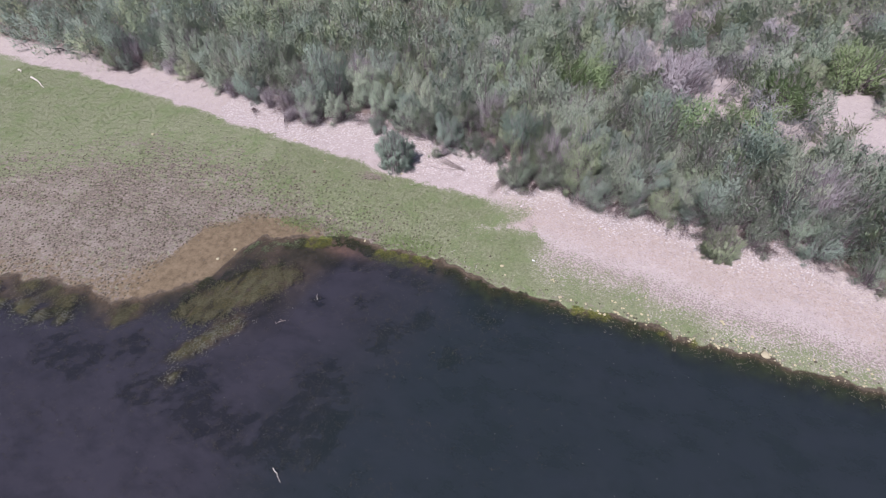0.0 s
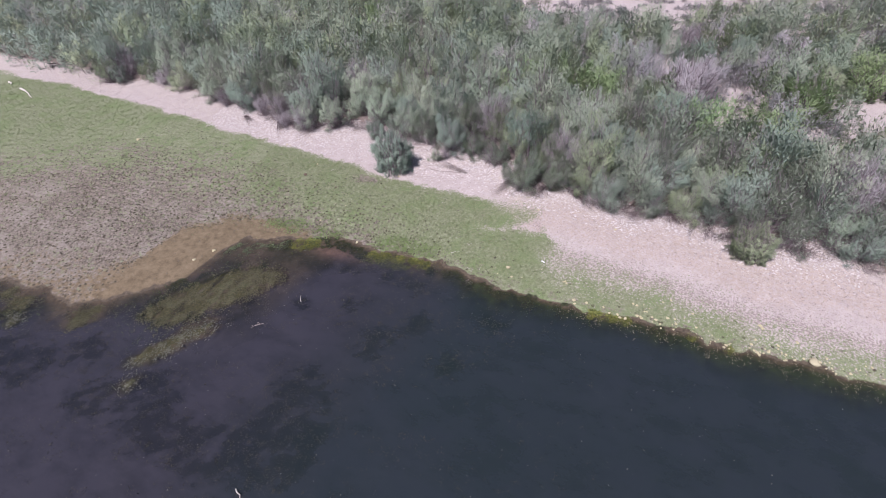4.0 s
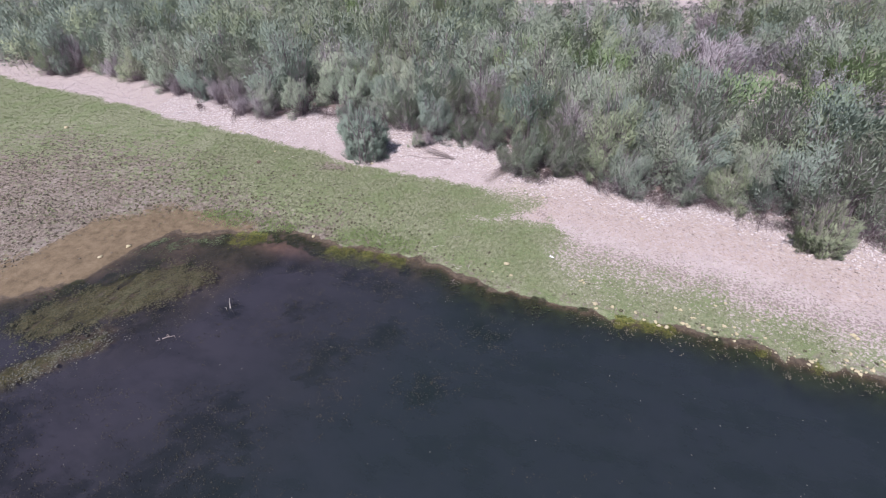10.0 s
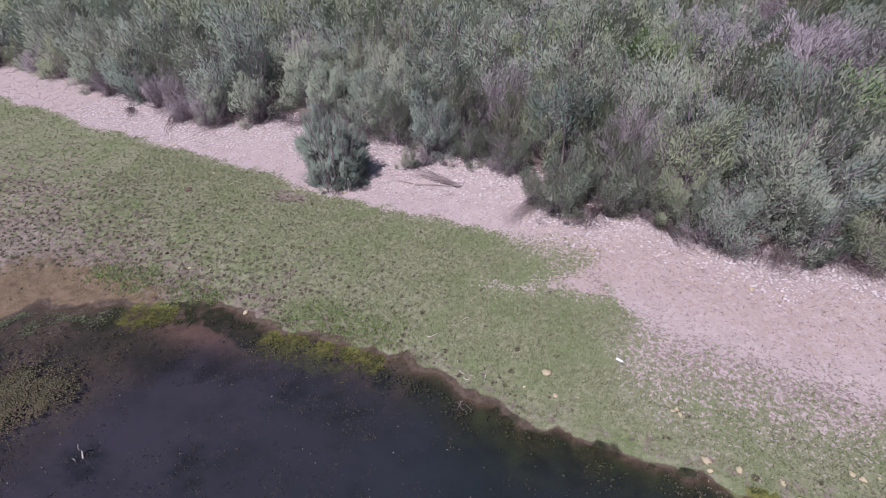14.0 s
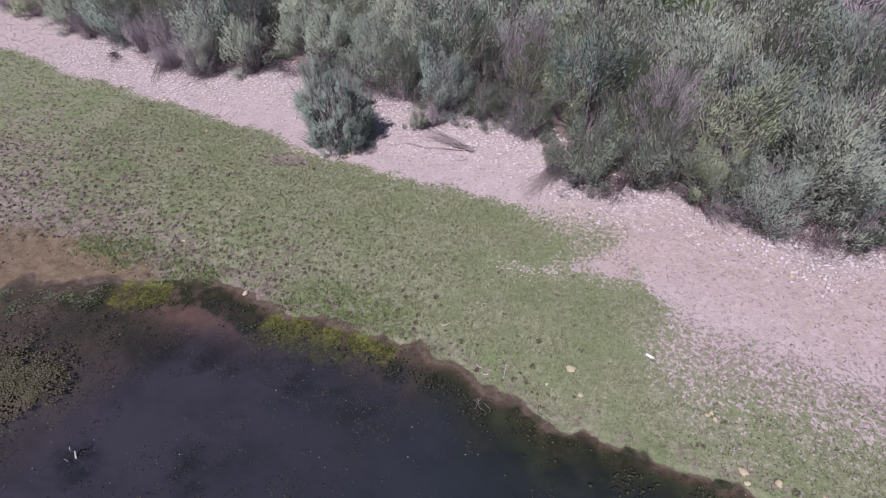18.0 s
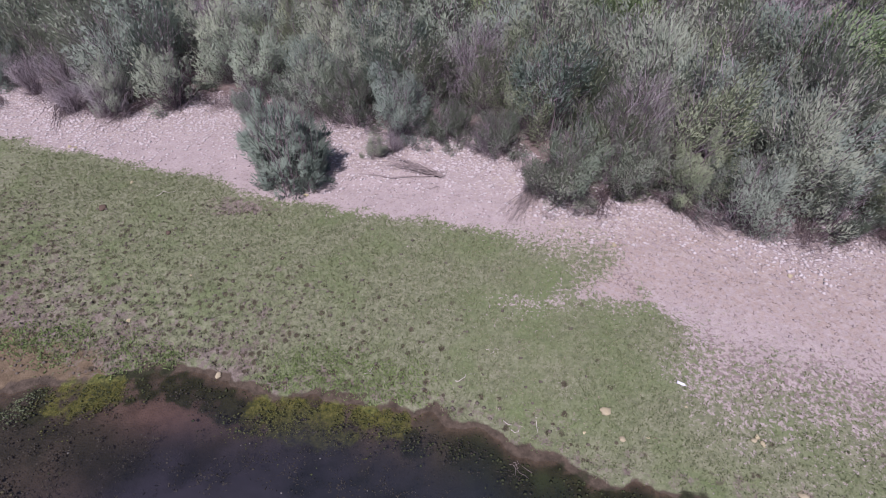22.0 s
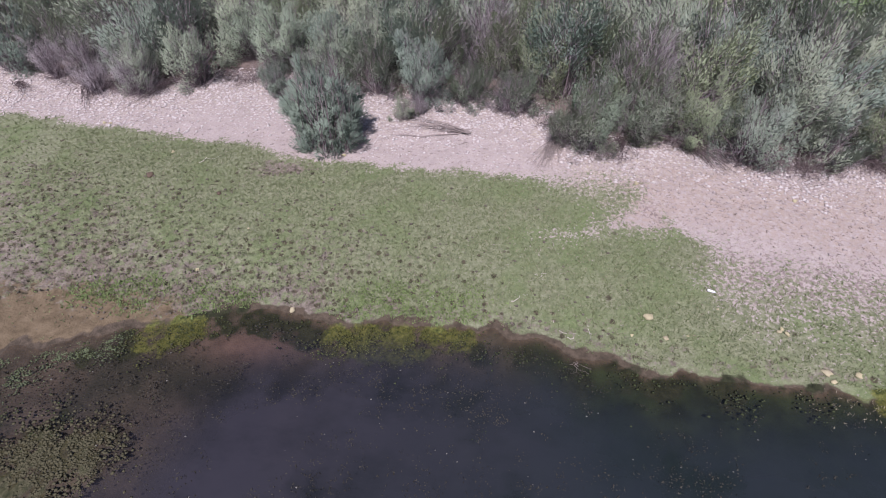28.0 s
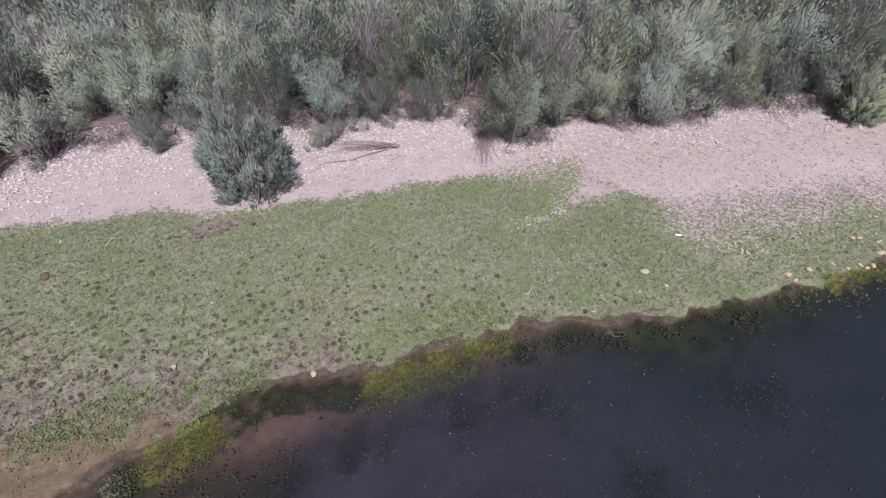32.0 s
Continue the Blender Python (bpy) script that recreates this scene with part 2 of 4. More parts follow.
    silt = m.mix(m.attr("east").outputs["Fac"], silt, m.ramp(m.noise(1.6, 5), (0.35, (0.010, 0.016, 0.008)), (0.65, (0.034, 0.050, 0.020))))
    c = m.mix(bed, c, silt)
    grown = m.node("ShaderNodeSeparateColor", Color=m.attr("algae").outputs["Color"])
    c = m.mix(edge(grown.outputs[2], 1.2, 3.0), c, m.ramp(m.noise(6.0, 5), (0.3, (0.012, 0.015, 0.008)), (0.7, (0.042, 0.046, 0.024))))
    c = m.mix(edge(grown.outputs[1], 1.2, 2.4), c, m.ramp(m.noise(7.0, 5, 0.7), (0.3, (0.026, 0.030, 0.014)), (0.5, (0.062, 0.062, 0.032)), (0.7, (0.125, 0.115, 0.070))))
    c = m.mix(edge(grown.outputs[0], 1.3, 3.4), c, m.ramp(m.noise(8.0, 5, 0.7), (0.32, (0.025, 0.036, 0.012)), (0.5, (0.095, 0.105, 0.028)), (0.72, (0.190, 0.190, 0.060))))
    m.colour(c)
    rough = m.mix(m.maths("MULTIPLY", wet, 0.6), (0.95, 0.95, 0.95), (0.45, 0.45, 0.45))
    m.put(m.bsdf.inputs["Roughness"], rough)
    h = m.maths("ADD", m.maths("MULTIPLY", m.voronoi(13.0), 0.5), m.noise(18, 5, 0.7))
    m.bump(h, 0.7, 0.035)
    return m.mat


GROUND = ground_material()


def water_material():
    m = Nodes("dark_river_water")
    m.tree.nodes.remove(m.bsdf)
    deep = m.attr("deep").outputs["Fac"]
    silty = m.attr("silty").outputs["Fac"]
    clear = m.node("ShaderNodeBsdfTransparent", Color=m.mix(deep, (0.84, 0.80, 0.76), (0.30, 0.34, 0.36)))
    place = m.node("ShaderNodeMapping", Vector=m.where(), Scale=(1.0, 1.7, 1.0), Rotation=(0, 0, 0.6)).outputs[0]
    beds = m.maths("MAXIMUM", m.maths("MULTIPLY", m.ramp(m.noise(0.34, 9, 0.72, place), (0.45, 0.0), (0.66, 1.0)), 0.6), m.ramp(m.maths("ADD", m.attr("weed_bed").outputs["Fac"], m.maths("MULTIPLY", m.maths("SUBTRACT", m.noise(1.3, 8, 0.72, place), 0.5), 1.3)), (0.30, 0.0), (0.80, 1.0)))
    silt = m.mix(m.noise(0.16, 4), (0.031, 0.030, 0.040), (0.048, 0.046, 0.060))
    silt = m.mix(m.maths("MULTIPLY", beds, 0.8), silt, (0.014, 0.016, 0.021))
    open_water = m.mix(m.noise(0.10, 4), (0.017, 0.025, 0.029), (0.029, 0.034, 0.044))
    open_water = m.mix(m.maths("MULTIPLY", beds, 0.7), open_water, (0.012, 0.019, 0.019))
    murk = m.node("ShaderNodeBsdfDiffuse", Color=m.mix(silty, open_water, silt))
    body = m.node("ShaderNodeMixShader", Fac=m.maths("MULTIPLY", deep, 0.85))
    m.tree.links.new(clear.outputs[0], body.inputs[1])
    m.tree.links.new(murk.outputs[0], body.inputs[2])
    ripple = m.node("ShaderNodeBump", Height=m.noise(1.6, 4), Strength=0.10, Distance=0.05)
    gloss = m.node("ShaderNodeBsdfGlossy", Roughness=0.07)
    m.tree.links.new(ripple.outputs[0], gloss.inputs["Normal"])
    fres = m.node("ShaderNodeFresnel", IOR=1.33)
    whole = m.node("ShaderNodeMixShader", Fac=fres.outputs[0])
    m.tree.links.new(body.outputs[0], whole.inputs[1])
    m.tree.links.new(gloss.outputs[0], whole.inputs[2])
    m.tree.links.new(whole.outputs[0], m.out.inputs["Surface"])
    return m.mat


WATER = water_material()


# ---- plan of the bank: lines of y over x ----
SHORE = [(-109.2, -23.4), (-46.8, -17.16), (-33.54, -15.6), (-25.74, -14.74), (-22.62, -15.6), (-19.11, -13.49), (-17.0, -11.15), (-16.38, -8.5), (-15.6, -6.4), (-13.65, -5.62), (-11.31, -5.15), (-9.13, -4.76), (-7.33, -4.45), (-6.08, -4.91), (-4.45, -5.07), (-2.11, -5.07), (-0.47, -5.15), (1.09, -5.54), (2.03, -6.08), (3.9, -6.32), (7.57, -6.63), (11.7, -7.1), (17.16, -7.57), (23.4, -8.19), (28.86, -8.81), (46.8, -10.92), (109.2, -15.6)]
SWARD = [(-109.2, 21.06), (-67.86, 14.82), (-46.8, 11.86), (-30.42, 8.27), (-21.06, 6.4), (-14.43, 5.23), (-10.53, 4.45), (-7.8, 3.28), (-4.68, 3.04), (-1.17, 2.5), (2.34, 1.87), (4.29, 1.56), (5.46, 0.47), (5.93, -1.4), (6.4, -2.5), (7.18, -3.2), (9.36, -3.67), (12.48, -3.98), (15.6, -4.76), (19.11, -5.54), (23.4, -6.24), (28.86, -7.18), (46.8, -9.36), (109.2, -14.04)]
THICKET = [(-109.2, 28.08), (-71.76, 18.49), (-58.5, 17.55), (-47.58, 14.51), (-42.9, 16.38), (-35.88, 13.65), (-28.08, 11.7), (-21.84, 10.53), (-18.72, 8.97), (-15.6, 10.84), (-12.48, 11.31), (-7.8, 9.91), (-4.91, 8.42), (-2.34, 9.2), (0.39, 7.96), (2.34, 6.55), (3.43, 4.37), (5.07, 3.82), (6.63, 4.91), (9.91, 3.82), (12.01, 3.04), (14.43, 3.59), (17.16, 2.34), (19.89, 0.94), (24.96, 1.95), (28.55, -0.62), (35.1, -3.12), (62.4, -7.8), (109.2, -10.92)]
THICKET_END = [(-109.2, 171.6), (-46.8, 117.0), (-23.4, 81.9), (-12.48, 62.4), (0.0, 43.68), (9.36, 44.46), (21.06, 48.36), (31.2, 56.16), (42.9, 65.52), (62.4, 70.2), (109.2, 70.2)]
MUDLINE = [(-109.2, -10.92), (-43.68, -6.79), (-37.44, -2.5), (-28.86, -1.17), (-20.28, -1.72), (-13.81, -1.79), (-10.14, -2.65), (-7.33, -3.9), (-4.68, -5.85), (109.2, -31.2)]
WETLINE = [(-60, -21), (-26, -13.2), (-21.5, -11), (-20.5, -7), (-17.8, -4.9), (-14.7, -4.3), (-11.4, -4.7), (-9.5, -5.2), (140, -40)]
BARE_PATCHES = [(21.1, 21.1, 2.0), (31.2, 21.5, 2.8), (35.1, 18.7, 4.3), (27.3, 16.4, 1.9), (33.5, 25.7, 2.0)]


def along(line, x):
    return np.interp(x, [p[0] for p in line], [p[1] for p in line])


def lattice(ix, iy, seed):
    h = (ix.astype(np.int64) * 374761393 + iy.astype(np.int64) * 668265263 + seed * 974634533) & 0xFFFFFFFF
    h = ((h ^ (h >> 13)) * 1274126177) & 0xFFFFFFFF
    return ((h ^ (h >> 16)) & 0xFFFF) / 65535.0


def ripples(x, y, size, seed=0):
    """Smooth noise from 0 to 1 whose lumps are about size metres wide."""
    u, v = x / size, y / size
    iu, iv = np.floor(u), np.floor(v)
    fu, fv = u - iu, v - iv
    fu, fv = fu * fu * (3 - 2 * fu), fv * fv * (3 - 2 * fv)
    a, b = lattice(iu, iv, seed), lattice(iu + 1, iv, seed)
    c, d = lattice(iu, iv + 1, seed), lattice(iu + 1, iv + 1, seed)
    return (a * (1 - fu) + b * fu) * (1 - fv) + (c * (1 - fu) + d * fu) * fv


def rough_noise(x, y, size, seed=0):
    return (ripples(x, y, size, seed) + 0.5 * ripples(x, y, size / 2.1, seed + 1) + 0.25 * ripples(x, y, size / 4.3, seed + 2)) / 1.75


def pocks(x, y, size, seed):
    """Distance to the nearest of scattered hoof marks, in cells."""
    u, v = x / size, y / size
    iu, iv = np.floor(u), np.floor(v)
    best = np.full(np.shape(u), 9.0)
    for a in (-1, 0, 1):
        for b in (-1, 0, 1):
            px = iu + a + lattice(iu + a, iv + b, seed)
            py = iv + b + lattice(iu + a, iv + b, seed + 7)
            best = np.minimum(best, np.hypot(u - px, v - py))
    return best


def steps(low, high, v):
    f = np.clip((v - low) / (high - low), 0, 1)
    return f * f * (3 - 2 * f)


def shore_y(x):
    return along(SHORE, x) + 0.55 * (ripples(x, 0 * x, 1.3, 5) - 0.5) + 0.30 * (ripples(x, 0 * x, 0.45, 6) - 0.5) + 0.16 * (ripples(x, 0 * x, 0.19, 7) - 0.5)


def zones(x, y):
    """Share of sward, of trampled mud and of wet ochre mud at a place."""
    d = y - shore_y(x)
    n = rough_noise(x, y, 2.2, 11) - 0.5
    bent = x + 3.4 * (rough_noise(x, y, 1.6, 13) - 0.5) * steps(0, 4, x)
    s = along(SWARD, bent) - y
    blur = 0.7 + 3.4 * steps(0, 5, x)
    grass = steps(-blur, blur, s + 1.2 * n + 0.9 * (rough_noise(x, y, 0.7, 16) - 0.5))
    tongue = ((x - 3.60) / 2.2) ** 2 + ((y - -0.65 - 0.22 * (x - 3.60)) / 0.55) ** 2
    grass = grass - 0.50 * np.exp(-tongue * 0.6) * (0.35 + 1.1 * ripples(x, y, 0.45, 14))
    mud = steps(-4.8 - 2.5 * steps(-13, -20, x), 3.2, along(MUDLINE, x) - y + 3.4 * n) * 0.74
    trod = np.exp(-((d - 0.5) / 0.45) ** 2) * (0.37 + 0.16 * steps(0, -6, x))
    mud = np.maximum(mud, trod)
    # light trampling over the whole meadow to the west
    mud = np.maximum(mud, (0.29 + 0.13 * steps(-13, -24, x) + 0.60 * n) * steps(2.0, -7, x) * steps(6.0 + 5 * steps(-13, -26, x), 1.5, y - along(MUDLINE, np.minimum(x, -7.5))))
    mud = np.maximum(mud, 0.80 * np.exp(-((x + 9.5) / 1.4) ** 2 - ((y - 3.05) / 0.65) ** 2))
    left = steps(-9.5, -11.0, x)
    wet = left * np.maximum((0.95 - 0.42 * steps(-19.5, -23.5, x)) * steps(-2.2, 1.6, along(WETLINE, x) - y + 1.8 * n), 0.48 * steps(6.5, 0.5, d + 3.0 * n) * steps(-13, -19, x))
    return np.clip(grass, 0, 1), np.clip(mud, 0, 1), np.clip(wet, 0, 1)


def bank_z(x, y):
    """Height of the bank without its small relief; the water lies at 0."""
    d = y - shore_y(x)
    west = steps(-6.0, -14.0, x)
    up = 0.05 + 0.95 * (1 - np.exp(-np.maximum(d, 0) / (7.5 + 5 * west))) - 0.05 * np.exp(-np.maximum(d, 0) / 0.2)
    up = up + 0.10 * np.sin(0.33 * x + 0.6) * steps(6, 12, d)
    slope = 0.30 - 0.24 * steps(-4.0, -10.0, x) * (1 - 0.75 * steps(-15.5, -19.5, x))
    down = -1.6 * (1 - np.exp(np.minimum(d, 0) * slope / 1.6))
    return np.where(d > 0, up, down)


# ---- where algae and weed grow: x, y, radius ----
YELLOW = [(-10.6, -5.5, 0.74), (-11.2, -5.8, 0.61), (-9.9, -5.3, 0.47), (-5.2, -5.55, 0.68), (-4.4, -5.5, 0.54), (-3.6, -5.6, 0.68), (-2.7, -5.6, 0.61), (-1.9, -5.35, 0.47), (-1.2, -5.35, 0.34), (10.2, -7.0, 0.50), (10.9, -6.95, 0.45), (11.4, -7.05, 0.40), (12.2, -7.1, 0.40), (16.0, -7.3, 0.40), (18.0, -7.6, 0.40)]
OLIVE = [(-11.0, -9.5, 0.8), (-12.5, -9.8, 1.0), (-12.0, -10.7, 0.9), (-13.8, -10.6, 1.0), (-13.2, -11.8, 1.0), (-14.8, -12.0, 1.2), (-14.6, -13.3, 1.1), (-16.0, -13.4, 0.9), (-15.8, -14.6, 0.9), (-17.0, -14.6, 0.7), (-20.6, -15.6, 0.7), (-21.4, -16.4, 0.8), (-30.6, -15.6, 0.9), (-28.0, -15.6, 0.7), (-26.3, -16.1, 0.8), (-33.6, -16.6, 0.9)]
PALE = [(-12.5, -14.5, 0.6), (-13.2, -15.4, 0.7), (-13.9, -16.4, 0.8), (-14.5, -17.3, 0.7), (-15.0, -18.2, 0.5), (-14.2, -19.5, 0.5), (-29.2, -17.4, 0.9), (-27.2, -17.9, 0.7), (-31.6, -17.8, 0.9), (-25.4, -17.6, 0.6), (-34.2, -18.6, 0.9)]
MINT = [(-15.9, -6.9, 0.8), (-15.2, -6.8, 0.8), (-14.6, -6.75, 0.7), (-13.4, -6.3, 0.4), (-12.6, -6.1, 0.45)]
DARK = [(-9.9, -5.15, 0.5), (-9.3, -5.1, 0.5), (-8.8, -4.95, 0.5), (-7.9, -4.95, 0.45), (-6.9, -5.1, 0.5), (-6.2, -5.4, 0.45), (-5.7, -5.7, 0.4), (-13.0, -6.6, 0.5), (-11.6, -6.3, 0.5), (-2.9, -6.2, 0.5), (-0.8, -5.9, 0.5), (0.6, -6.0, 0.5), (1.9, -6.6, 0.6), (-12.6, -8.7, 0.6), (-14.3, -9.2, 0.7), (-15.8, -10.5, 0.7), (-17.0, -11.8, 0.7), (-17.7, -13.1, 0.7), (-18.3, -14.5, 0.8), (-12.0, -5.8, 0.5), (-10.2, -5.2, 0.4), (-8.3, -4.85, 0.45), (-7.5, -5.0, 0.45), (-6.5, -5.3, 0.45), (-9.2, -4.8, 0.45), (-16.6, -15.0, 1.0), (-17.6, -14.8, 0.8), (-18.6, -15.4, 0.8), (-14.6, -10.4, 0.5), (-16.0, -11.8, 0.6), (3.2, -6.6, 0.6), (4.4, -6.8, 0.6), (6.2, -7.0, 0.7), (8.2, -7.1, 0.7), (14.0, -7.4, 0.7), (-16.2, -15.8, 1.3), (-14.2, -13.8, 0.8), (-25, -17.2, 1.2), (-27, -17.6, 1.3), (-29, -18.4, 1.2), (-32, -18.9, 1.4), (-34.5, -19.9, 1.2)]


BEDS = [(-3.6, -19.3, 1.9), (-4.8, -16.8, 1.5), (-4.2, -21.2, 1.8), (-7.5, -21.5, 1.8), (-10.8, -21.6, 1.6), (-12.6, -19.4, 1.5), (-15.5, -21.0, 1.8), (-2.0, -13.0, 1.3), (0.1, -10.8, 1.1), (-4.6, -10.3, 0.9), (2.8, -13.4, 1.2), (4.4, -9.6, 1.1), (-7.9, -11.2, 0.8), (-11.0, -12.4, 1.1), (-12.2, -13.2, 0.9), (-6.2, -7.0, 0.9), (-8.6, -7.6, 1.0), (-3.6, -7.2, 1.0), (-10.9, -8.0, 0.9), (-1.2, -7.6, 1.0), (-18.4, -18.0, 1.3), (-21.0, -20.2, 1.6), (-24.0, -19.8, 1.5)]


def patches(table, falloff=1.0):
    return lambda x, y: np.clip(sum(np.exp(-(((x - a) ** 2 + (y - b) ** 2) / (r * r)) * falloff) for a, b, r in table) * 1.2, 0, 1) * (0.25 + 0.9 * ripples(x, y, 0.28, 95))


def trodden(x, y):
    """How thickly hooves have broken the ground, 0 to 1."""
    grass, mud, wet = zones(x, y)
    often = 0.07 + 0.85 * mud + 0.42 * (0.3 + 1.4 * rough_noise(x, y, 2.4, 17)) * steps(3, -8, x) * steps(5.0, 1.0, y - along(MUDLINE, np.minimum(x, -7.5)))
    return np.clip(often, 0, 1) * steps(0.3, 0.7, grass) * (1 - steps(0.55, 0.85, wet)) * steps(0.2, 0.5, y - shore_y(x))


def ground_z(x, y):
    x, y = np.asarray(x, float), np.asarray(y, float)
    grass, mud, wet = zones(x, y)
    d = y - shore_y(x)
    land = steps(0.05, 0.6, d)
    relief = -0.12 * trodden(x, y) * steps(0.45, 0.15, pocks(x, y, 0.33, 3)) * land
    relief = relief + 0.11 * (rough_noise(x, y, 0.55, 31) - 0.5) * (0.35 + 0.65 * mud) * land
    relief = relief + 0.075 * (rough_noise(x, y, 0.36, 47) - 0.5) * grass * land
    relief = relief + 0.16 * (rough_noise(x, y, 3.1, 41) - 0.5) * land
    relief = relief + 0.05 * (rough_noise(x, y, 0.30, 51) - 0.5) * (1 - grass) * land
    bed = 0.10 * (rough_noise(x, y, 0.9, 61) - 0.5) * steps(0.0, -0.6, d)
    mat = steps(0.18, 0.50, patches(OLIVE + PALE)(x, y)) * (d < -0.1)
    z = bank_z(x, y) + relief + bed
    return z * (1 - mat) + (0.035 * rough_noise(x, y, 0.35, 63) - 0.02) * mat


def mesh_from(name, verts, faces, material, smooth=False, normals=None):
    """A mesh from arrays of corners and of triangles or quads, with soft normals where given."""
    verts, faces = np.asarray(verts, np.float32), np.asarray(faces, np.int32)
    me = bpy.data.meshes.new(name)
    me.vertices.add(len(verts))
    me.vertices.foreach_set("co", verts.ravel())
    n = faces.shape[1]
    me.loops.add(faces.size)
    me.loops.foreach_set("vertex_index", faces.ravel())
    me.polygons.add(len(faces))
    me.polygons.foreach_set("loop_start", np.arange(0, faces.size, n, dtype=np.int32))
    me.polygons.foreach_set("loop_total", np.full(len(faces), n, dtype=np.int32))
    if smooth:
        me.polygons.foreach_set("use_smooth", np.ones(len(faces), dtype=bool))
    if normals is not None:
        soft = me.attributes.new("custom_normal", "FLOAT_VECTOR", "POINT")
        soft.data.foreach_set("vector", np.asarray(normals, np.float32).ravel())
    me.update(calc_edges=True)
    me.materials.append(material)
    return me


def stretch(parts):
    """Grid lines from (start, end, step) runs."""
    return np.concatenate([np.arange(a, b, s) for a, b, s in parts])


def far_lines(start, end, first, growth=1.22):
    out, s = [start], first
    while out[-1] < end:
        out.append(out[-1] + s)
        s *= growth
    return np.array(out)


# ---- ground, one sheet to the horizon ----
gx = np.concatenate([-far_lines(64, 2600, 2.0)[::-1], stretch([(-62, -26, 0.40), (-26, -17, 0.2), (-17, 17, 0.11), (17, 40, 0.25)]), far_lines(40, 2600, 1.0)])
gy = np.concatenate([-far_lines(36, 2600, 2.0)[::-1], stretch([(-34, -11, 0.55), (-11, -7.2, 0.25), (-7.2, 6.5, 0.11), (6.5, 14, 0.25), (14, 40, 0.8)]), far_lines(40, 2600, 2.0)])
GX, GY = np.meshgrid(gx, gy)
px, py = GX.ravel(), GY.ravel()
pz = ground_z(px, py)
idx = np.arange(len(px)).reshape(GX.shape)
quads = np.stack([idx[:-1, :-1], idx[:-1, 1:], idx[1:, 1:], idx[1:, :-1]], -1).reshape(-1, 4)
me = mesh_from("ground", np.stack([px, py, pz], 1), quads, GROUND, True)
ga, mu, we = zones(px, py)
d_shore = py - shore_y(px)
layer = me.attributes.new("zone", "FLOAT_COLOR", "POINT")
layer.data.foreach_set("color", np.stack([ga, mu, we, np.ones_like(ga)], 1).astype(np.float32).ravel())
layer = me.attributes.new("bed", "FLOAT", "POINT")
layer.data.foreach_set("value", steps(0.02, -0.35, d_shore).astype(np.float32))
layer = me.attributes.new("fringe", "FLOAT", "POINT")
off_sward = py - along(SWARD, px)
layer.data.foreach_set("value", np.clip(np.exp(-((off_sward - 0.6) / 1.3) ** 2) * steps(2, 8, px), 0, 1).astype(np.float32))
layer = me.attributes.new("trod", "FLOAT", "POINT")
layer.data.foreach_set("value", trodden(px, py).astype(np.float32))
layer = me.attributes.new("algae", "FLOAT_COLOR", "POINT")
soft_edge = d_shore < 0.3
layer.data.foreach_set("color", np.stack([patches(YELLOW)(px, py) * soft_edge, patches(OLIVE + PALE)(px, py) * soft_edge, patches(DARK)(px, py) * soft_edge, np.ones_like(px)], 1).astype(np.float32).ravel())
layer = me.attributes.new("rim", "FLOAT", "POINT")
layer.data.foreach_set("value", steps(0.46 - 0.14 * steps(0, 5, px), 0.0, d_shore + 0.7 * (rough_noise(px, py, 0.8, 15) - 0.5)).astype(np.float32))
layer = me.attributes.new("east", "FLOAT", "POINT")
layer.data.foreach_set("value", (0.9 * steps(-2.0, 2.5, px + 2 * (rough_noise(px, py, 1.5, 19) - 0.5))).astype(np.float32))
layer = me.attributes.new("red_silt", "FLOAT", "POINT")
layer.data.foreach_set("value", np.exp(-((px + 7.8) / 1.7) ** 2 - ((py + 5.9) / 0.6) ** 2).astype(np.float32))
# litter also carries painted shade: full under the thicket, none on bare patches
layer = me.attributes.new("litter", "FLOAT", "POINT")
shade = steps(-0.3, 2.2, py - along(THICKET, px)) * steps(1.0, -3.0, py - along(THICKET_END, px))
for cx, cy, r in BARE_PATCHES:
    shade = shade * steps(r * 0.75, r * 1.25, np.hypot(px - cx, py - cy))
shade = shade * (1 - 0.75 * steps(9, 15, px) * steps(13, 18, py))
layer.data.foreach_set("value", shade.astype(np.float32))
layer = me.attributes.new("stony", "FLOAT", "POINT")
layer.data.foreach_set("value", (steps(4.5, 1.2, along(THICKET, px) - py) * (1 - 0.8 * steps(8, 24, py - along(THICKET, px)))).astype(np.float32))
layer = me.attributes.new("tan", "FLOAT", "POINT")
tan_mask = steps(1, 7, px) * steps(2.6, 0.6, np.abs(py - along(THICKET, px) + 3.2)) + 0.25 * steps(3, -1, py - along(THICKET, px))
layer.data.foreach_set("value", np.clip(tan_mask, 0, 1).astype(np.float32))
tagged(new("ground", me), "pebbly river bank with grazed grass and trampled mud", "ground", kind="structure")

# ---- water ----
wx = np.concatenate([-far_lines(60, 2600, 6.0)[::-1], stretch([(-58, 40, 0.5)]), far_lines(40, 2600, 3.0)])
wy = np.concatenate([-far_lines(40, 2600, 4.0)[::-1], stretch([(-38, 1, 0.5)])])
WX, WY = np.meshgrid(wx, wy)
wpx, wpy = WX.ravel(), WY.ravel()
idx = np.arange(len(wpx)).reshape(WX.shape)
quads = np.stack([idx[:-1, :-1], idx[:-1, 1:], idx[1:, 1:], idx[1:, :-1]], -1).reshape(-1, 4)
keep = (wpy - shore_y(wpx))[quads].min(1) < 1.5
me = mesh_from("water", np.stack([wpx, wpy, 0 * wpx], 1), quads[keep], WATER, True)
layer = me.attributes.new("deep", "FLOAT", "POINT")
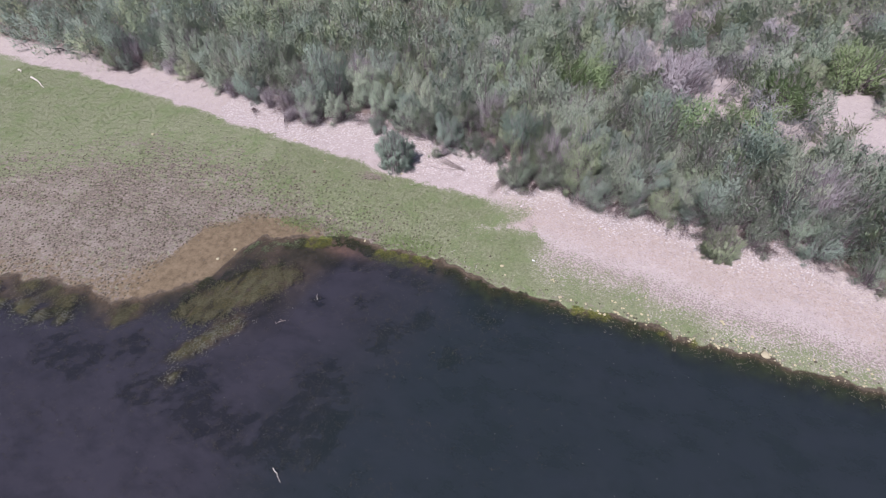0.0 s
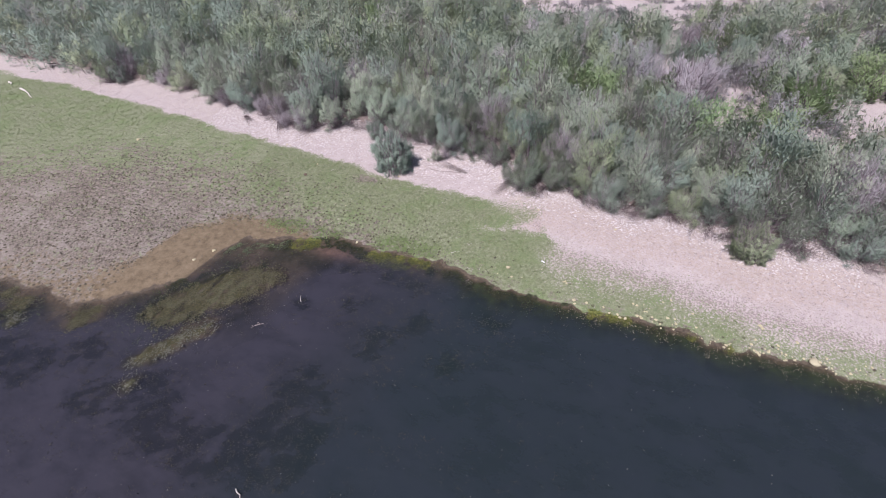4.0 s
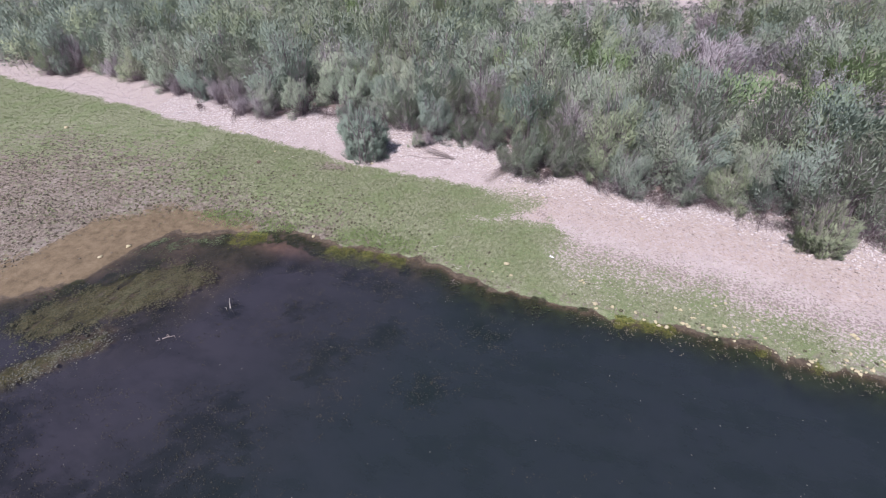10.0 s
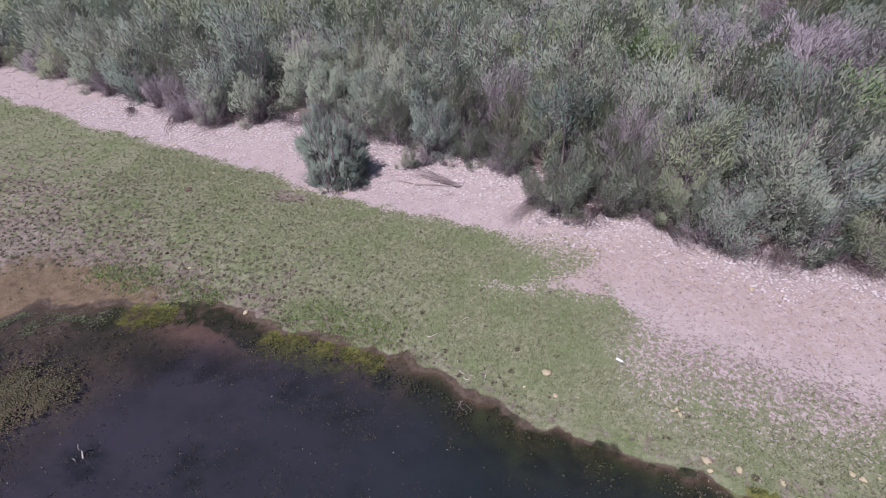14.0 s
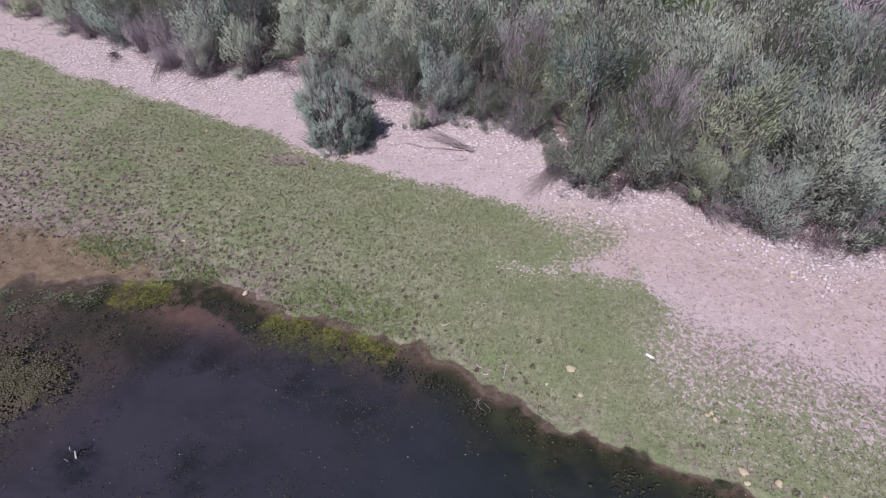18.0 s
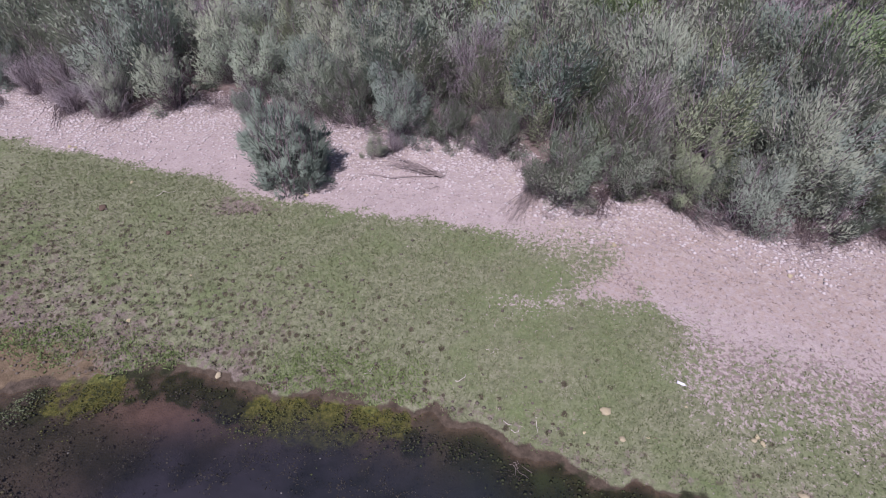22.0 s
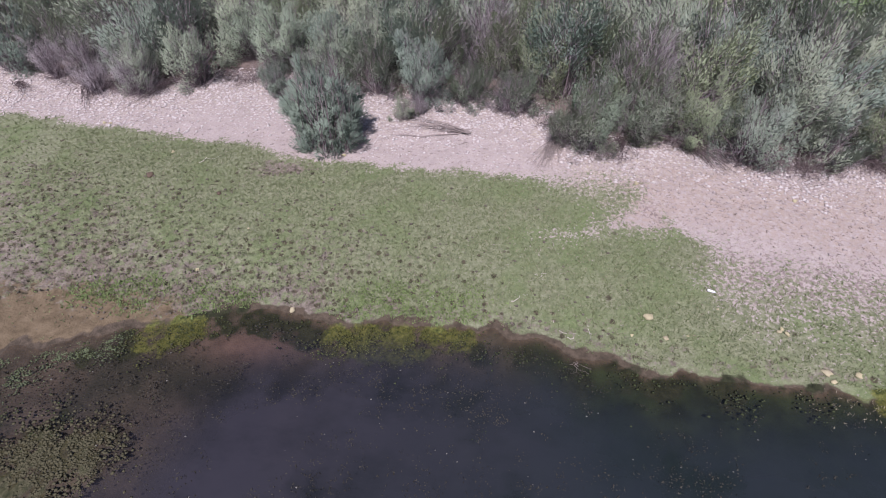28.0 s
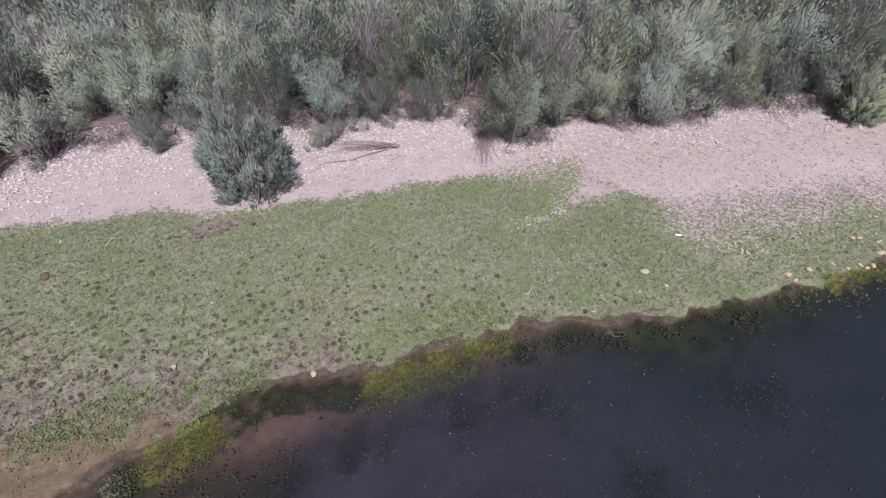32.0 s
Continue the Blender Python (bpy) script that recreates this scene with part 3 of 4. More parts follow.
depth = np.maximum(-bank_z(wpx, wpy), 0) * (1 - 0.95 * steps(0.10, 0.45, patches(OLIVE + PALE)(wpx, wpy)))
layer.data.foreach_set("value", steps(0.0, 0.62, depth + 0.25 * (rough_noise(wpx, wpy, 5.0, 71) - 0.5) * steps(0.05, 0.3, depth)).astype(np.float32))
layer = me.attributes.new("silty", "FLOAT", "POINT")
layer.data.foreach_set("value", steps(2.0, -8.0, wpx + 4 * (rough_noise(wpx, wpy, 9.0, 77) - 0.5) - 0.25 * (wpy + 12)).astype(np.float32))
layer = me.attributes.new("weed_bed", "FLOAT", "POINT")
layer.data.foreach_set("value", patches(BEDS, 0.8)(wpx, wpy).astype(np.float32))
water = tagged(new("water", me), "dark slow river water over silt and weed", "water", kind="structure")
water.visible_shadow = False


# ---- shrubs ----
rng = np.random.default_rng(4)


def unit(v):
    return v / np.maximum(np.linalg.norm(v, axis=-1, keepdims=True), 1e-6)


def blades(p, way, length, wide, gen, face=None):
    """One slim triangle for each leaf spray; face: the way its flat side leans."""
    n = len(p)
    lean = gen.normal(size=(n, 3)) * 0.75 + (0 if face is None else face)
    side = unit(np.cross(way, lean)) * np.reshape(wide, (-1, 1)) * 0.5
    v = np.stack([p - side, p + side, p + way * np.reshape(length, (-1, 1))], 1).reshape(-1, 3)
    return v, np.arange(3 * n).reshape(-1, 3)


def tubes(lines, radii, sides=4):
    """Tapered sticks along lines of points: lines (n, k, 3), radii (n, k)."""
    lines = np.asarray(lines, float)
    radii = np.asarray(radii, float)
    n, k, _ = lines.shape
    way = unit(np.gradient(lines, axis=1))
    a = unit(np.cross(way, np.array([0.31, 0.87, 0.39])))
    b = np.cross(way, a)
    ang = np.arange(sides) * 2 * np.pi / sides
    ring = lines[:, :, None] + radii[:, :, None, None] * (np.cos(ang)[:, None] * a[:, :, None] + np.sin(ang)[:, None] * b[:, :, None])
    v = ring.reshape(-1, 3)
    i = np.arange(n * k * sides).reshape(n, k, sides)
    q = np.stack([i[:, :-1], np.roll(i[:, :-1], -1, 2), np.roll(i[:, 1:], -1, 2), i[:, 1:]], -1).reshape(-1, 4)
    return v, q


def shrub_arrays(seed, wide, tall, stems, plumes, per, leaf_len=0.26, leaf_wide=0.055, reach=(0.55, 1.15), twigs=90, low=0.10, lumpy=1.0, foot=0.16, loose=0.40, start=0.04, slim=(0.27, 0.46), rise=0.60):
    """Limbs fanning out of one root, feathery upright plumes of sprays along them, and thin twigs between.
    Returns the limbs, each for itself, the twigs and the leaves."""
    gen = np.random.default_rng(seed)
    ang = gen.uniform(0, 2 * np.pi, stems)
    lump = 1 + lumpy * (0.20 * np.sin(2 * ang + gen.uniform(0, 6)) + 0.14 * np.sin(5 * ang + gen.uniform(0, 6)))
    rad = np.sqrt(gen.uniform(0.0, 1, stems)) * wide * lump
    top = tall * np.clip(1.0 - (1 - low) * (rad / (wide * 1.15)) ** 2.4, low, 1.1) * gen.uniform(0.74, 1.15, stems)
    root = np.stack([np.cos(ang), np.sin(ang), 0 * ang], 1) * (foot * wide) * np.sqrt(gen.uniform(0.02, 1, (stems, 1)))
    tip = np.stack([np.cos(ang) * rad, np.sin(ang) * rad, top], 1)
    f = np.linspace(0, 1, 5)[None, :, None]
    lines = root[:, None] * (1 - f) + tip[:, None] * f
    lines[:, :, 2] += np.sin(np.pi * f[..., 0]) * 0.14 * top[:, None]
    lines += gen.normal(size=lines.shape) * 0.06 * f * (1 - f) * 4
    thick = gen.uniform(0.016, 0.034, (stems, 1)) * np.linspace(1, 0.2, 5)[None]
    thick[:6] *= 1.5
    limbs = [tubes(lines[i:i + 1], thick[i:i + 1], 5) for i in range(min(6, stems))]
    sv, sf = tubes(lines[6:, ::2], thick[6:, ::2], 3)
    # boughs near the ends of the limbs: loose upright domes of fine sprays with gaps between
    u = gen.uniform(start, 1.0, plumes) ** rise
    which = gen.integers(0, stems, plumes)
    seg = np.minimum((u * 4).astype(int), 3)
    fr = (u * 4 - seg)[:, None]
    c = lines[which, seg] * (1 - fr) + lines[which, seg + 1] * fr
    c = c + gen.normal(size=(plumes, 3)) * np.array([0.07, 0.07, 0.03]) * wide
    out = unit(c * np.array([1, 1, 0.0]) + 1e-4)
    hang = np.clip(np.hypot(c[:, 0], c[:, 1]) / wide, 0, 1.1)[:, None]
    axis = unit(out * (0.10 + 0.55 * hang) + np.array([0, 0, 0.95]) + gen.normal(size=(plumes, 3)) * 0.20)
    length = gen.uniform(*reach, plumes)
    ball = length * gen.uniform(*slim, plumes)
    c[:, 2] = np.maximum(c[:, 2] - 0.5 * length, 0.3 * ball)
    n = plumes * per
    w = np.repeat(np.arange(plumes), per)
    d = unit(gen.normal(size=(n, 3)) + 0.45 * axis[w] + 0.35 * out[w])
    far = gen.uniform(0.25, 1.0, n) ** 0.45
    far = far * (1 + 0.35 * gen.uniform(size=n) ** 4)
    p = c[w] + (d + axis[w] * (1.5 * np.maximum(np.sum(d * axis[w], 1), -0.4))[:, None]) * (far * ball[w])[:, None]
    p[:, 2] = np.maximum(p[:, 2], 0.03)
    way = unit(axis[w] * 0.8 + d * 0.6 + gen.normal(size=(n, 3)) * loose)
    round_bush = unit(p - np.array([0, 0, 0.30 * tall]))
    soft = unit(0.34 * d + 0.58 * round_bush + np.array([0, -0.08, 0.32]) + 0.10 * gen.normal(size=(n, 3)))
    lv, lf = blades(p, way, gen.uniform(0.6, 1.25, n) * leaf_len, gen.uniform(0.6, 1.2, n) * leaf_wide, gen, soft + SUN_DIR * 2.0)
    ln = np.repeat(soft, 3, axis=0)
    # thin twigs: inside the plumes, and bare ones fanning out low
    tw = gen.integers(0, plumes, max(plumes, 24))
    inner = np.stack([c[tw] - axis[tw] * 0.5, c[tw] + axis[tw] * (length[tw] * 0.9)[:, None]], 1)
    ta = gen.uniform(0, 2 * np.pi, twigs)
    tr = gen.uniform(0.45, 1.10, twigs) * wide
    lowtip = np.stack([np.cos(ta) * tr, np.sin(ta) * tr, gen.uniform(0.05, 0.55, twigs) * tall * 0.55], 1)
    outer = np.stack([lowtip * np.array([0.25, 0.25, 0.1]), lowtip + gen.normal(size=(twigs, 3)) * 0.08], 1)
    tl = np.concatenate([inner, outer])
    tv, tf = tubes(tl, np.stack([np.full(len(tl), 0.012), np.full(len(tl), 0.004)], 1), 3)
    return limbs, (np.concatenate([sv, tv]), np.concatenate([sf, tf + len(sv)])), (lv, lf, ln, np.repeat(gen.uniform(size=plumes)[w], 3)), (c, axis, length, out)


def sprays(found, count, seed):
    """Fine bare twigs inside the plumes, as slim blades."""
    c, axis, length, out = found
    gen = np.random.default_rng(seed)
    w = gen.integers(0, len(c), count)
    p = c[w] - axis[w] * gen.uniform(-0.2, 1.3, (count, 1)) + gen.normal(size=(count, 3)) * 0.12
    p[:, 2] = np.maximum(p[:, 2], 0.02)
    way = unit(axis[w] + gen.normal(size=(count, 3)) * 0.32)
    return blades(p, way, gen.uniform(0.4, 1.0, count), np.full(count, 0.020), gen, out[w])


def part(name, mesh, parent, label=""):
    ob = new(name, mesh)
    ob.parent = parent
    if label:
        tagged(ob, label)
    return ob


def crown_mesh(leaves, material):
    me = mesh_from("crown", leaves[0], leaves[1], material, normals=leaves[2])
    me.attributes.new("bough", "FLOAT", "POINT").data.foreach_set("value", leaves[3].astype(np.float32))
    return me


SHRUB_LABEL = {
    "grey": "grey-green feathery tamarisk shrub in the riverside thicket",
    "teal": "dusky blue-green dense tamarisk shrub on the gravel bank",
    "olive": "olive-green feathery shrub in the riverside thicket",
    "green": "bright fresh-green leafy shrub among grey ones",
    "bare": "grey half-bare twiggy shrub in the riverside thicket",
}
PROTO = {}


def shrub_meshes(kind, v):
    """Four shapes of each kind, in true size, in fine (0 to 3) and coarser leaf (10 to 13)."""
    key = (kind, v)
    if key not in PROTO:
        seed = 100 + 10 * list(LEAF).index(kind) + v % 10
        bare, fine = kind == "bare", v < 10
        leafy = 46 if bare else 165 if fine else 64
        ln, wd = {"grey": (0.14, 0.040), "teal": (0.14, 0.042), "olive": (0.14, 0.040), "green": (0.10, 0.036), "bare": (0.36, 0.013)}[kind]
        k = 1.0 if bare or fine else 1.30
        limbs, twigs, leaves, found = shrub_arrays(seed, 1.70 + 0.12 * (v % 10), 3.35 + 0.25 * (v % 10), 52 if bare else 34, 70, leafy, ln * k, wd * k, (0.8, 1.4) if bare else (0.70, 1.35), 110 if bare else 70, start=0.24)
        PROTO[key] = ([mesh_from("limb", lv, lf, BARK, True) for lv, lf in limbs], mesh_from("branchwork", *twigs, BARK), mesh_from("spray", *sprays(found, 1300 if bare else 1000 if fine else 500, seed), TWIG), crown_mesh(leaves, LEAF[kind]))
    return PROTO[key]


def add_shrub(kind, x, y, size, tall, gen, name="shrub", label="", group="shrubs of the thicket", shape=None):
    coarse = 0 if -16 < x < 17 and y < along(THICKET, x) + 6.5 else 10
    limbs, twigs, spray, leaves = shrub_meshes(kind, int(gen.integers(0, 4)) + coarse if shape is None else shape)
    top = new(name)
    z = float(bank_z(np.array([x]), np.array([y]))[0])
    top.matrix_world = Matrix.LocRotScale((x, y, z - 0.05), Euler((0, 0, float(gen.uniform(0, 6.28)))), (size, size, size * tall))
    tagged(top, label or SHRUB_LABEL[kind], "shrub", group)
    for limb in limbs:
        part("limb", limb, top)
    part("branchwork", twigs, top, "thin grey-brown twigs")
    tagged(part("spray", spray, top, "fine mauve-grey bare twigs"), kind="stuff")
    part("crown", leaves, top)
    return top


CLEARINGS = BARE_PATCHES + [(16.2, 23.6, 3.9), (26.1, 22.6, 3.4), (34.0, 29.5, 3.6), (21.1, 30.4, 2.2), (17.2, 37.4, 2.2), (32.8, 45.2, 2.5), (27.3, 36.7, 2.2), (39.0, 23.4, 2.3)]
GREENS = [(7.5, 22.3, 2.7), (34.0, 29.5, 3.9), (26.5, 22.6, 3.5), (-24.2, 37.4, 2.3), (-0.4, 19.5, 1.7), (21.8, 16.4, 2.3), (9.4, 17.9, 1.6), (17.2, 13.7, 1.6), (-35.9, 60.1, 3.9), (-29.6, 59.3, 3.1), (25.7, 17.9, 2.0)]
GREYS = [(15.6, 25.7, 3.9), (21.1, 28.1, 3.1), (11.7, 29.6, 3.1), (18.7, 39.0, 3.1), (-0.8, 13.3, 1.2), (26.5, 7.0, 1.6)]


def kind_at(x, y, gen):
    for gx_, gy_, r in GREENS:
        if math.hypot(x - gx_, y - gy_) < r:
            return "green"
    for gx_, gy_, r in GREYS:
        if math.hypot(x - gx_, y - gy_) < r:
            return "bare"
    u = gen.uniform()
    if x < -42 and u < 0.6:
        return "teal"
    return "grey" if u < 0.56 else "olive" if u < 0.76 else "teal" if u < 0.90 else "bare" if u < 0.98 else "olive"


gen = np.random.default_rng(17)
near_spots, far_spots = [], []
for row in range(46):
    off = 0.55 + row * 1.95
    for x in np.arange(-100, 48, 2.35):
        xs = x + gen.uniform(-0.8, 0.8) + 1.2 * (row % 2)
        ys = float(along(THICKET, xs)) + off + gen.uniform(-0.6, 0.6)
        if ys > along(THICKET_END, xs) + gen.uniform(-2.5, 2.5) or ys > 62 + 0.13 * (xs + 100):
            continue
        if any(math.hypot(xs - cx, (ys - cy)) < r for cx, cy, r in CLEARINGS):
            continue
        if ys < -25 - 0.70 * (xs - 9) - 12:
            continue
        thin = steps(6, 12, np.array(xs)) * steps(11, 15, np.array(off))
        if gen.uniform() < 0.28 * float(thin):
            continue
        (near_spots if row < 3 and -52 < xs < 31 or row < 4 and -36 < xs < 31 or (row < 7 and -14 < xs < 17) else far_spots).append((xs, ys, row))
for xs, ys, row in near_spots:
    size = gen.uniform(0.74, 1.22) * (0.70 if row == 0 else 1.0 if row == 1 else 1.14)
    add_shrub(kind_at(xs, ys, gen), xs, ys, size, gen.uniform(0.88, 1.15), gen)

# single shrubs in front of the thicket, and wide domed ones in the open ground behind it
limbs, twigs, leaves, found = shrub_arrays(77, 1.50, 3.9, 110, 250, 80, 0.19, 0.038, (0.9, 1.4), 60, 0.30, 0.25, 0.85, loose=0.22, slim=(0.13, 0.22), rise=1.0)
PROTO["teal", 9] = ([mesh_from("limb", lv, lf, BARK, True) for lv, lf in limbs], mesh_from("branchwork", *twigs, BARK), mesh_from("spray", *sprays(found, 300, 5), TWIG), crown_mesh(leaves, LEAF["teal"]))
add_shrub("teal", -7.76, 5.03, 1.06, 1.0, gen, "lone_shrub", "dense blue-green tamarisk shrub standing alone on the gravel", "", 9)
PROTO["olive", 9] = PROTO["teal", 9][:3] + (crown_mesh(leaves, LEAF["olive"]),)
add_shrub("olive", 19.6, 0.45, 0.82, 0.85, gen, "lone_shrub", "low olive-green domed shrub in front of the thicket", "", 9)
for xs, ys, kind, size in [(-11.54, 9.83, 'teal', 0.5), (-3.9, 7.49, 'bare', 0.28), (-4.52, 7.02, 'grey', 0.3), (-1.72, 8.58, 'grey', 0.55), (0.39, 7.72, 'bare', 0.5), (3.59, 4.99, 'grey', 0.75), (6.24, 5.38, 'grey', 0.8), (-18.72, 9.28, 'bare', 0.6), (-21.06, 9.52, 'bare', 0.5)]:
    add_shrub(kind, xs, ys, size, 1.0, gen)
for xs, ys, kind, size in [(16.2, 23.4, 'bare', 2.0), (26.3, 22.4, 'green', 1.75), (34.0, 29.5, 'green', 1.85), (21.06, 30.42, 'grey', 1.4), (17.16, 37.44, 'bare', 1.4), (32.76, 45.24, 'olive', 1.6), (10.92, 31.2, 'grey', 1.4), (27.3, 36.66, 'bare', 1.4), (29.64, 29.64, 'olive', 1.1), (39.0, 23.4, 'olive', 1.3)]:
    if (kind, 8) not in PROTO:
        limbs, twigs, leaves, found = shrub_arrays(500 + len(kind), 1.75, 3.0, 70, 80, 100, 0.20, 0.026 if kind == "bare" else 0.055, (0.6, 1.1), 50, 0.22, 0.35, 0.5)
        PROTO[kind, 8] = ([mesh_from("limb", lv, lf, BARK, True) for lv, lf in limbs], mesh_from("branchwork", *twigs, BARK), mesh_from("spray", *sprays(found, 2600 if kind == "bare" else 300, 5), TWIG), crown_mesh(leaves, LEAF[kind]))
    add_shrub(kind, xs, ys, size, 0.80, gen, "domed_shrub", {"green": "wide domed fresh-green shrub on open gravel", "bare": "wide domed grey leafless shrub on open gravel"}.get(kind, "wide domed grey-green shrub on open gravel"), "domed shrubs behind the thicket", 8)

# the rest of the thicket, farther off
stem_v = []
leaf_v = {k: [] for k in LEAF}
leaf_n = {k: [] for k in LEAF}
leaf_b = {k: [] for k in LEAF}
leaf_g = {k: [] for k in LEAF}
lite = {}
for kind in LEAF:
    for v in range(3):
        lw = 0.045 if kind == "bare" else 0.085
        lite[kind, v] = shrub_arrays(300 + 7 * v + len(kind), 2.05, 3.6, 14, 30, 31, 0.26, lw, (0.9, 1.5), 4, loose=0.40, start=0.22)
        lite[kind, v + 3] = shrub_arrays(400 + 7 * v + len(kind), 2.05, 3.6, 14, 46, 46, 0.21, lw * 0.88, (0.8, 1.4), 4, loose=0.40, start=0.22)
        lite[kind, v + 6] = shrub_arrays(450 + 7 * v + len(kind), 2.05, 3.6, 14, 18, 24, 0.36, lw * 1.0, (1.0, 1.6), 4, loose=0.40, start=0.22)
for xs, ys, row in far_spots:
    kind = kind_at(xs, ys, gen)
    limbs, (sv, sf), (lv, lf, ln, lg), _ = lite[kind, int(gen.integers(0, 3)) + (3 if xs > -8 and ys < 42 else 6 if xs < -55 or ys > 60 else 0)]
    a = gen.uniform(0, 6.28)
    k = gen.uniform(0.85, 1.30)
    rot = np.array([[math.cos(a), -math.sin(a), 0], [math.sin(a), math.cos(a), 0], [0, 0, gen.uniform(0.85, 1.1)]]) * k
    at = np.array([xs, ys, float(bank_z(np.array([xs]), np.array([ys]))[0]) - 0.05])
    stem_v.append(limbs[0][0] @ rot.T + at)
    leaf_v[kind].append(lv @ rot.T + at)
    leaf_n[kind].append(unit(ln @ rot.T))
    leaf_g[kind].append(lg)
    leaf_b[kind].append(np.full(len(lv), gen.uniform()))
for kind in LEAF:
    limbs, twigs, leaves, found = lite[kind, 1]
    PROTO[kind, 5] = ([mesh_from("limb", *limbs[i], BARK, True) for i in range(2)], mesh_from("branchwork", *twigs, BARK), mesh_from("spray", *sprays(found, 40, 3), TWIG), crown_mesh(leaves, LEAF[kind]))
limbs = lite["grey", 0][0]
one = limbs[0][1]
count = len(limbs[0][0])
tagged(new("thicket_wood", mesh_from("thicket_wood", np.concatenate(stem_v), np.concatenate([one + count * i for i in range(len(stem_v))]), BARK)),
       "grey-brown wood inside the far thicket", "thicket", kind="stuff")
for kind, parts in leaf_v.items():
    v = np.concatenate(parts)
    me = mesh_from("thicket", v, np.arange(len(v)).reshape(-1, 3), LEAF[kind], normals=np.concatenate(leaf_n[kind]))
    me.attributes.new("bush", "FLOAT", "POINT").data.foreach_set("value", np.concatenate(leaf_b[kind]).astype(np.float32))
    me.attributes.new("bough", "FLOAT", "POINT").data.foreach_set("value", np.concatenate(leaf_g[kind]).astype(np.float32))
    tagged(new("thicket", me),
           SHRUB_LABEL[kind].replace("shrub", "growth", 1), "thicket", kind="stuff")


# ---- small growth, stones and drift on the bank ----
def scatter(n, x0, x1, y0, y1, gen, chance):
    """n tries of places in a box, kept by chance(x, y)."""
    x, y = gen.uniform(x0, x1, n), gen.uniform(y0, y1, n)
    keep = gen.uniform(size=n) < chance(x, y)
    return x[keep], y[keep]


def tufts(name, label, spots, per, length, wide, spread, material, gen, category="grass", lift=0.0, lean=0.6, on_water=False):
    """Small tufts of blades, one mesh of stuff."""
    x, y = spots
    z = np.full(len(x), lift) if on_water else ground_z(x, y) + lift
    w = np.repeat(np.arange(len(x)), per)
    n = len(w)
    p = np.stack([x[w], y[w], z[w]], 1) + gen.normal(size=(n, 3)) * np.array([spread, spread, spread * 0.12])
    way = unit(np.array([0, 0, 1.0]) + gen.normal(size=(n, 3)) * lean)
    way[:, 2] = np.abs(way[:, 2])
    v, f = blades(p, way, gen.uniform(0.6, 1.3, n) * length, gen.uniform(0.6, 1.3, n) * wide, gen, np.array([0, -0.6, 0.8]))
    return tagged(new(name, mesh_from(name, v, f, material)), label, category, kind="stuff")


def pebble_field(name, label, spots, sizes, flat, material, gen, category="gravel", sink=0.25, z=None):
    """Many small eight-sided stones, one mesh of stuff."""
    x, y = spots
    n = len(x)
    base = np.array([[1, 0, 0], [0, 1, 0], [-1, 0, 0], [0, -1, 0], [0, 0, 1], [0, 0, -1]], float)
    tri = np.array([[0, 1, 4], [1, 2, 4], [2, 3, 4], [3, 0, 4], [1, 0, 5], [2, 1, 5], [3, 2, 5], [0, 3, 5]])
    a = gen.uniform(0, 6.28, n)
    r = gen.uniform(0.7, 1.3, (n, 6, 1)) * base
    c, s = np.cos(a)[:, None], np.sin(a)[:, None]
    k = sizes[:, None]
    wx_ = (r[..., 0] * c - r[..., 1] * s) * k * gen.uniform(0.8, 1.4, (n, 1)) + x[:, None]
    wy_ = (r[..., 0] * s + r[..., 1] * c) * k + y[:, None]
    zz = ground_z(x, y) if z is None else np.full(n, z)
    wz_ = r[..., 2] * k * flat + (zz + sizes * flat * (0.5 - sink))[:, None]
    v = np.stack([wx_, wy_, wz_], -1).reshape(-1, 3)
    f = (tri[None] + 6 * np.arange(n)[:, None, None]).reshape(-1, 3)
    return tagged(new(name, mesh_from(name, v, f, material)), label, category, kind="stuff")


gen = np.random.default_rng(23)


def grassy(x, y):
    g, m_, w = zones(x, y)
    d = y - shore_y(x)
    return np.clip(g * 1.1 - 0.25, 0, 1) * (1 - 0.75 * m_) * (1 - w) * (d > 0.25)


tufts("grass", "short grazed green grass on the bank", scatter(90000, -20, 19, -8, 7.5, gen, grassy), 3, 0.085, 0.030, 0.05, GRASS, gen)
tufts("grass", "short grazed green grass on the bank", scatter(36000, -62, -20, -8, 16, gen, grassy), 2, 0.11, 0.055, 0.08, GRASS, gen)
tufts("dry_grass", "straw-coloured dry bits among the grass", scatter(26000, -24, 19, -8, 7.5, gen, lambda x, y: grassy(x, y) * 0.30 * (0.3 + 1.4 * ripples(x, y, 1.7, 90))), 2, 0.075, 0.030, 0.05, STRAW, gen, lean=1.4)


def muddy(x, y):
    g, m_, w = zones(x, y)
    return m_ * (1 - w) * (y - shore_y(x) > 0.3) * g


xy = scatter(60000, -34, 4, -12, 3, gen, lambda x, y: np.maximum(muddy(x, y) * 0.36, 0.09 * trodden(x, y)))
pebble_field("mud_clods", "dark clods of hoof-trodden mud", xy, 0.02 + 0.050 * gen.uniform(size=len(xy[0])) ** 1.6, 0.8, plain_material("dark_clod", (0.055, 0.047, 0.036), (0.21, 0.182, 0.150), 15), gen, "mud")


def gravelly(x, y):
    g, m_, w = zones(x, y)
    return np.clip(1 - 1.5 * g, 0, 1) * (y < along(THICKET, x) + 1.5)


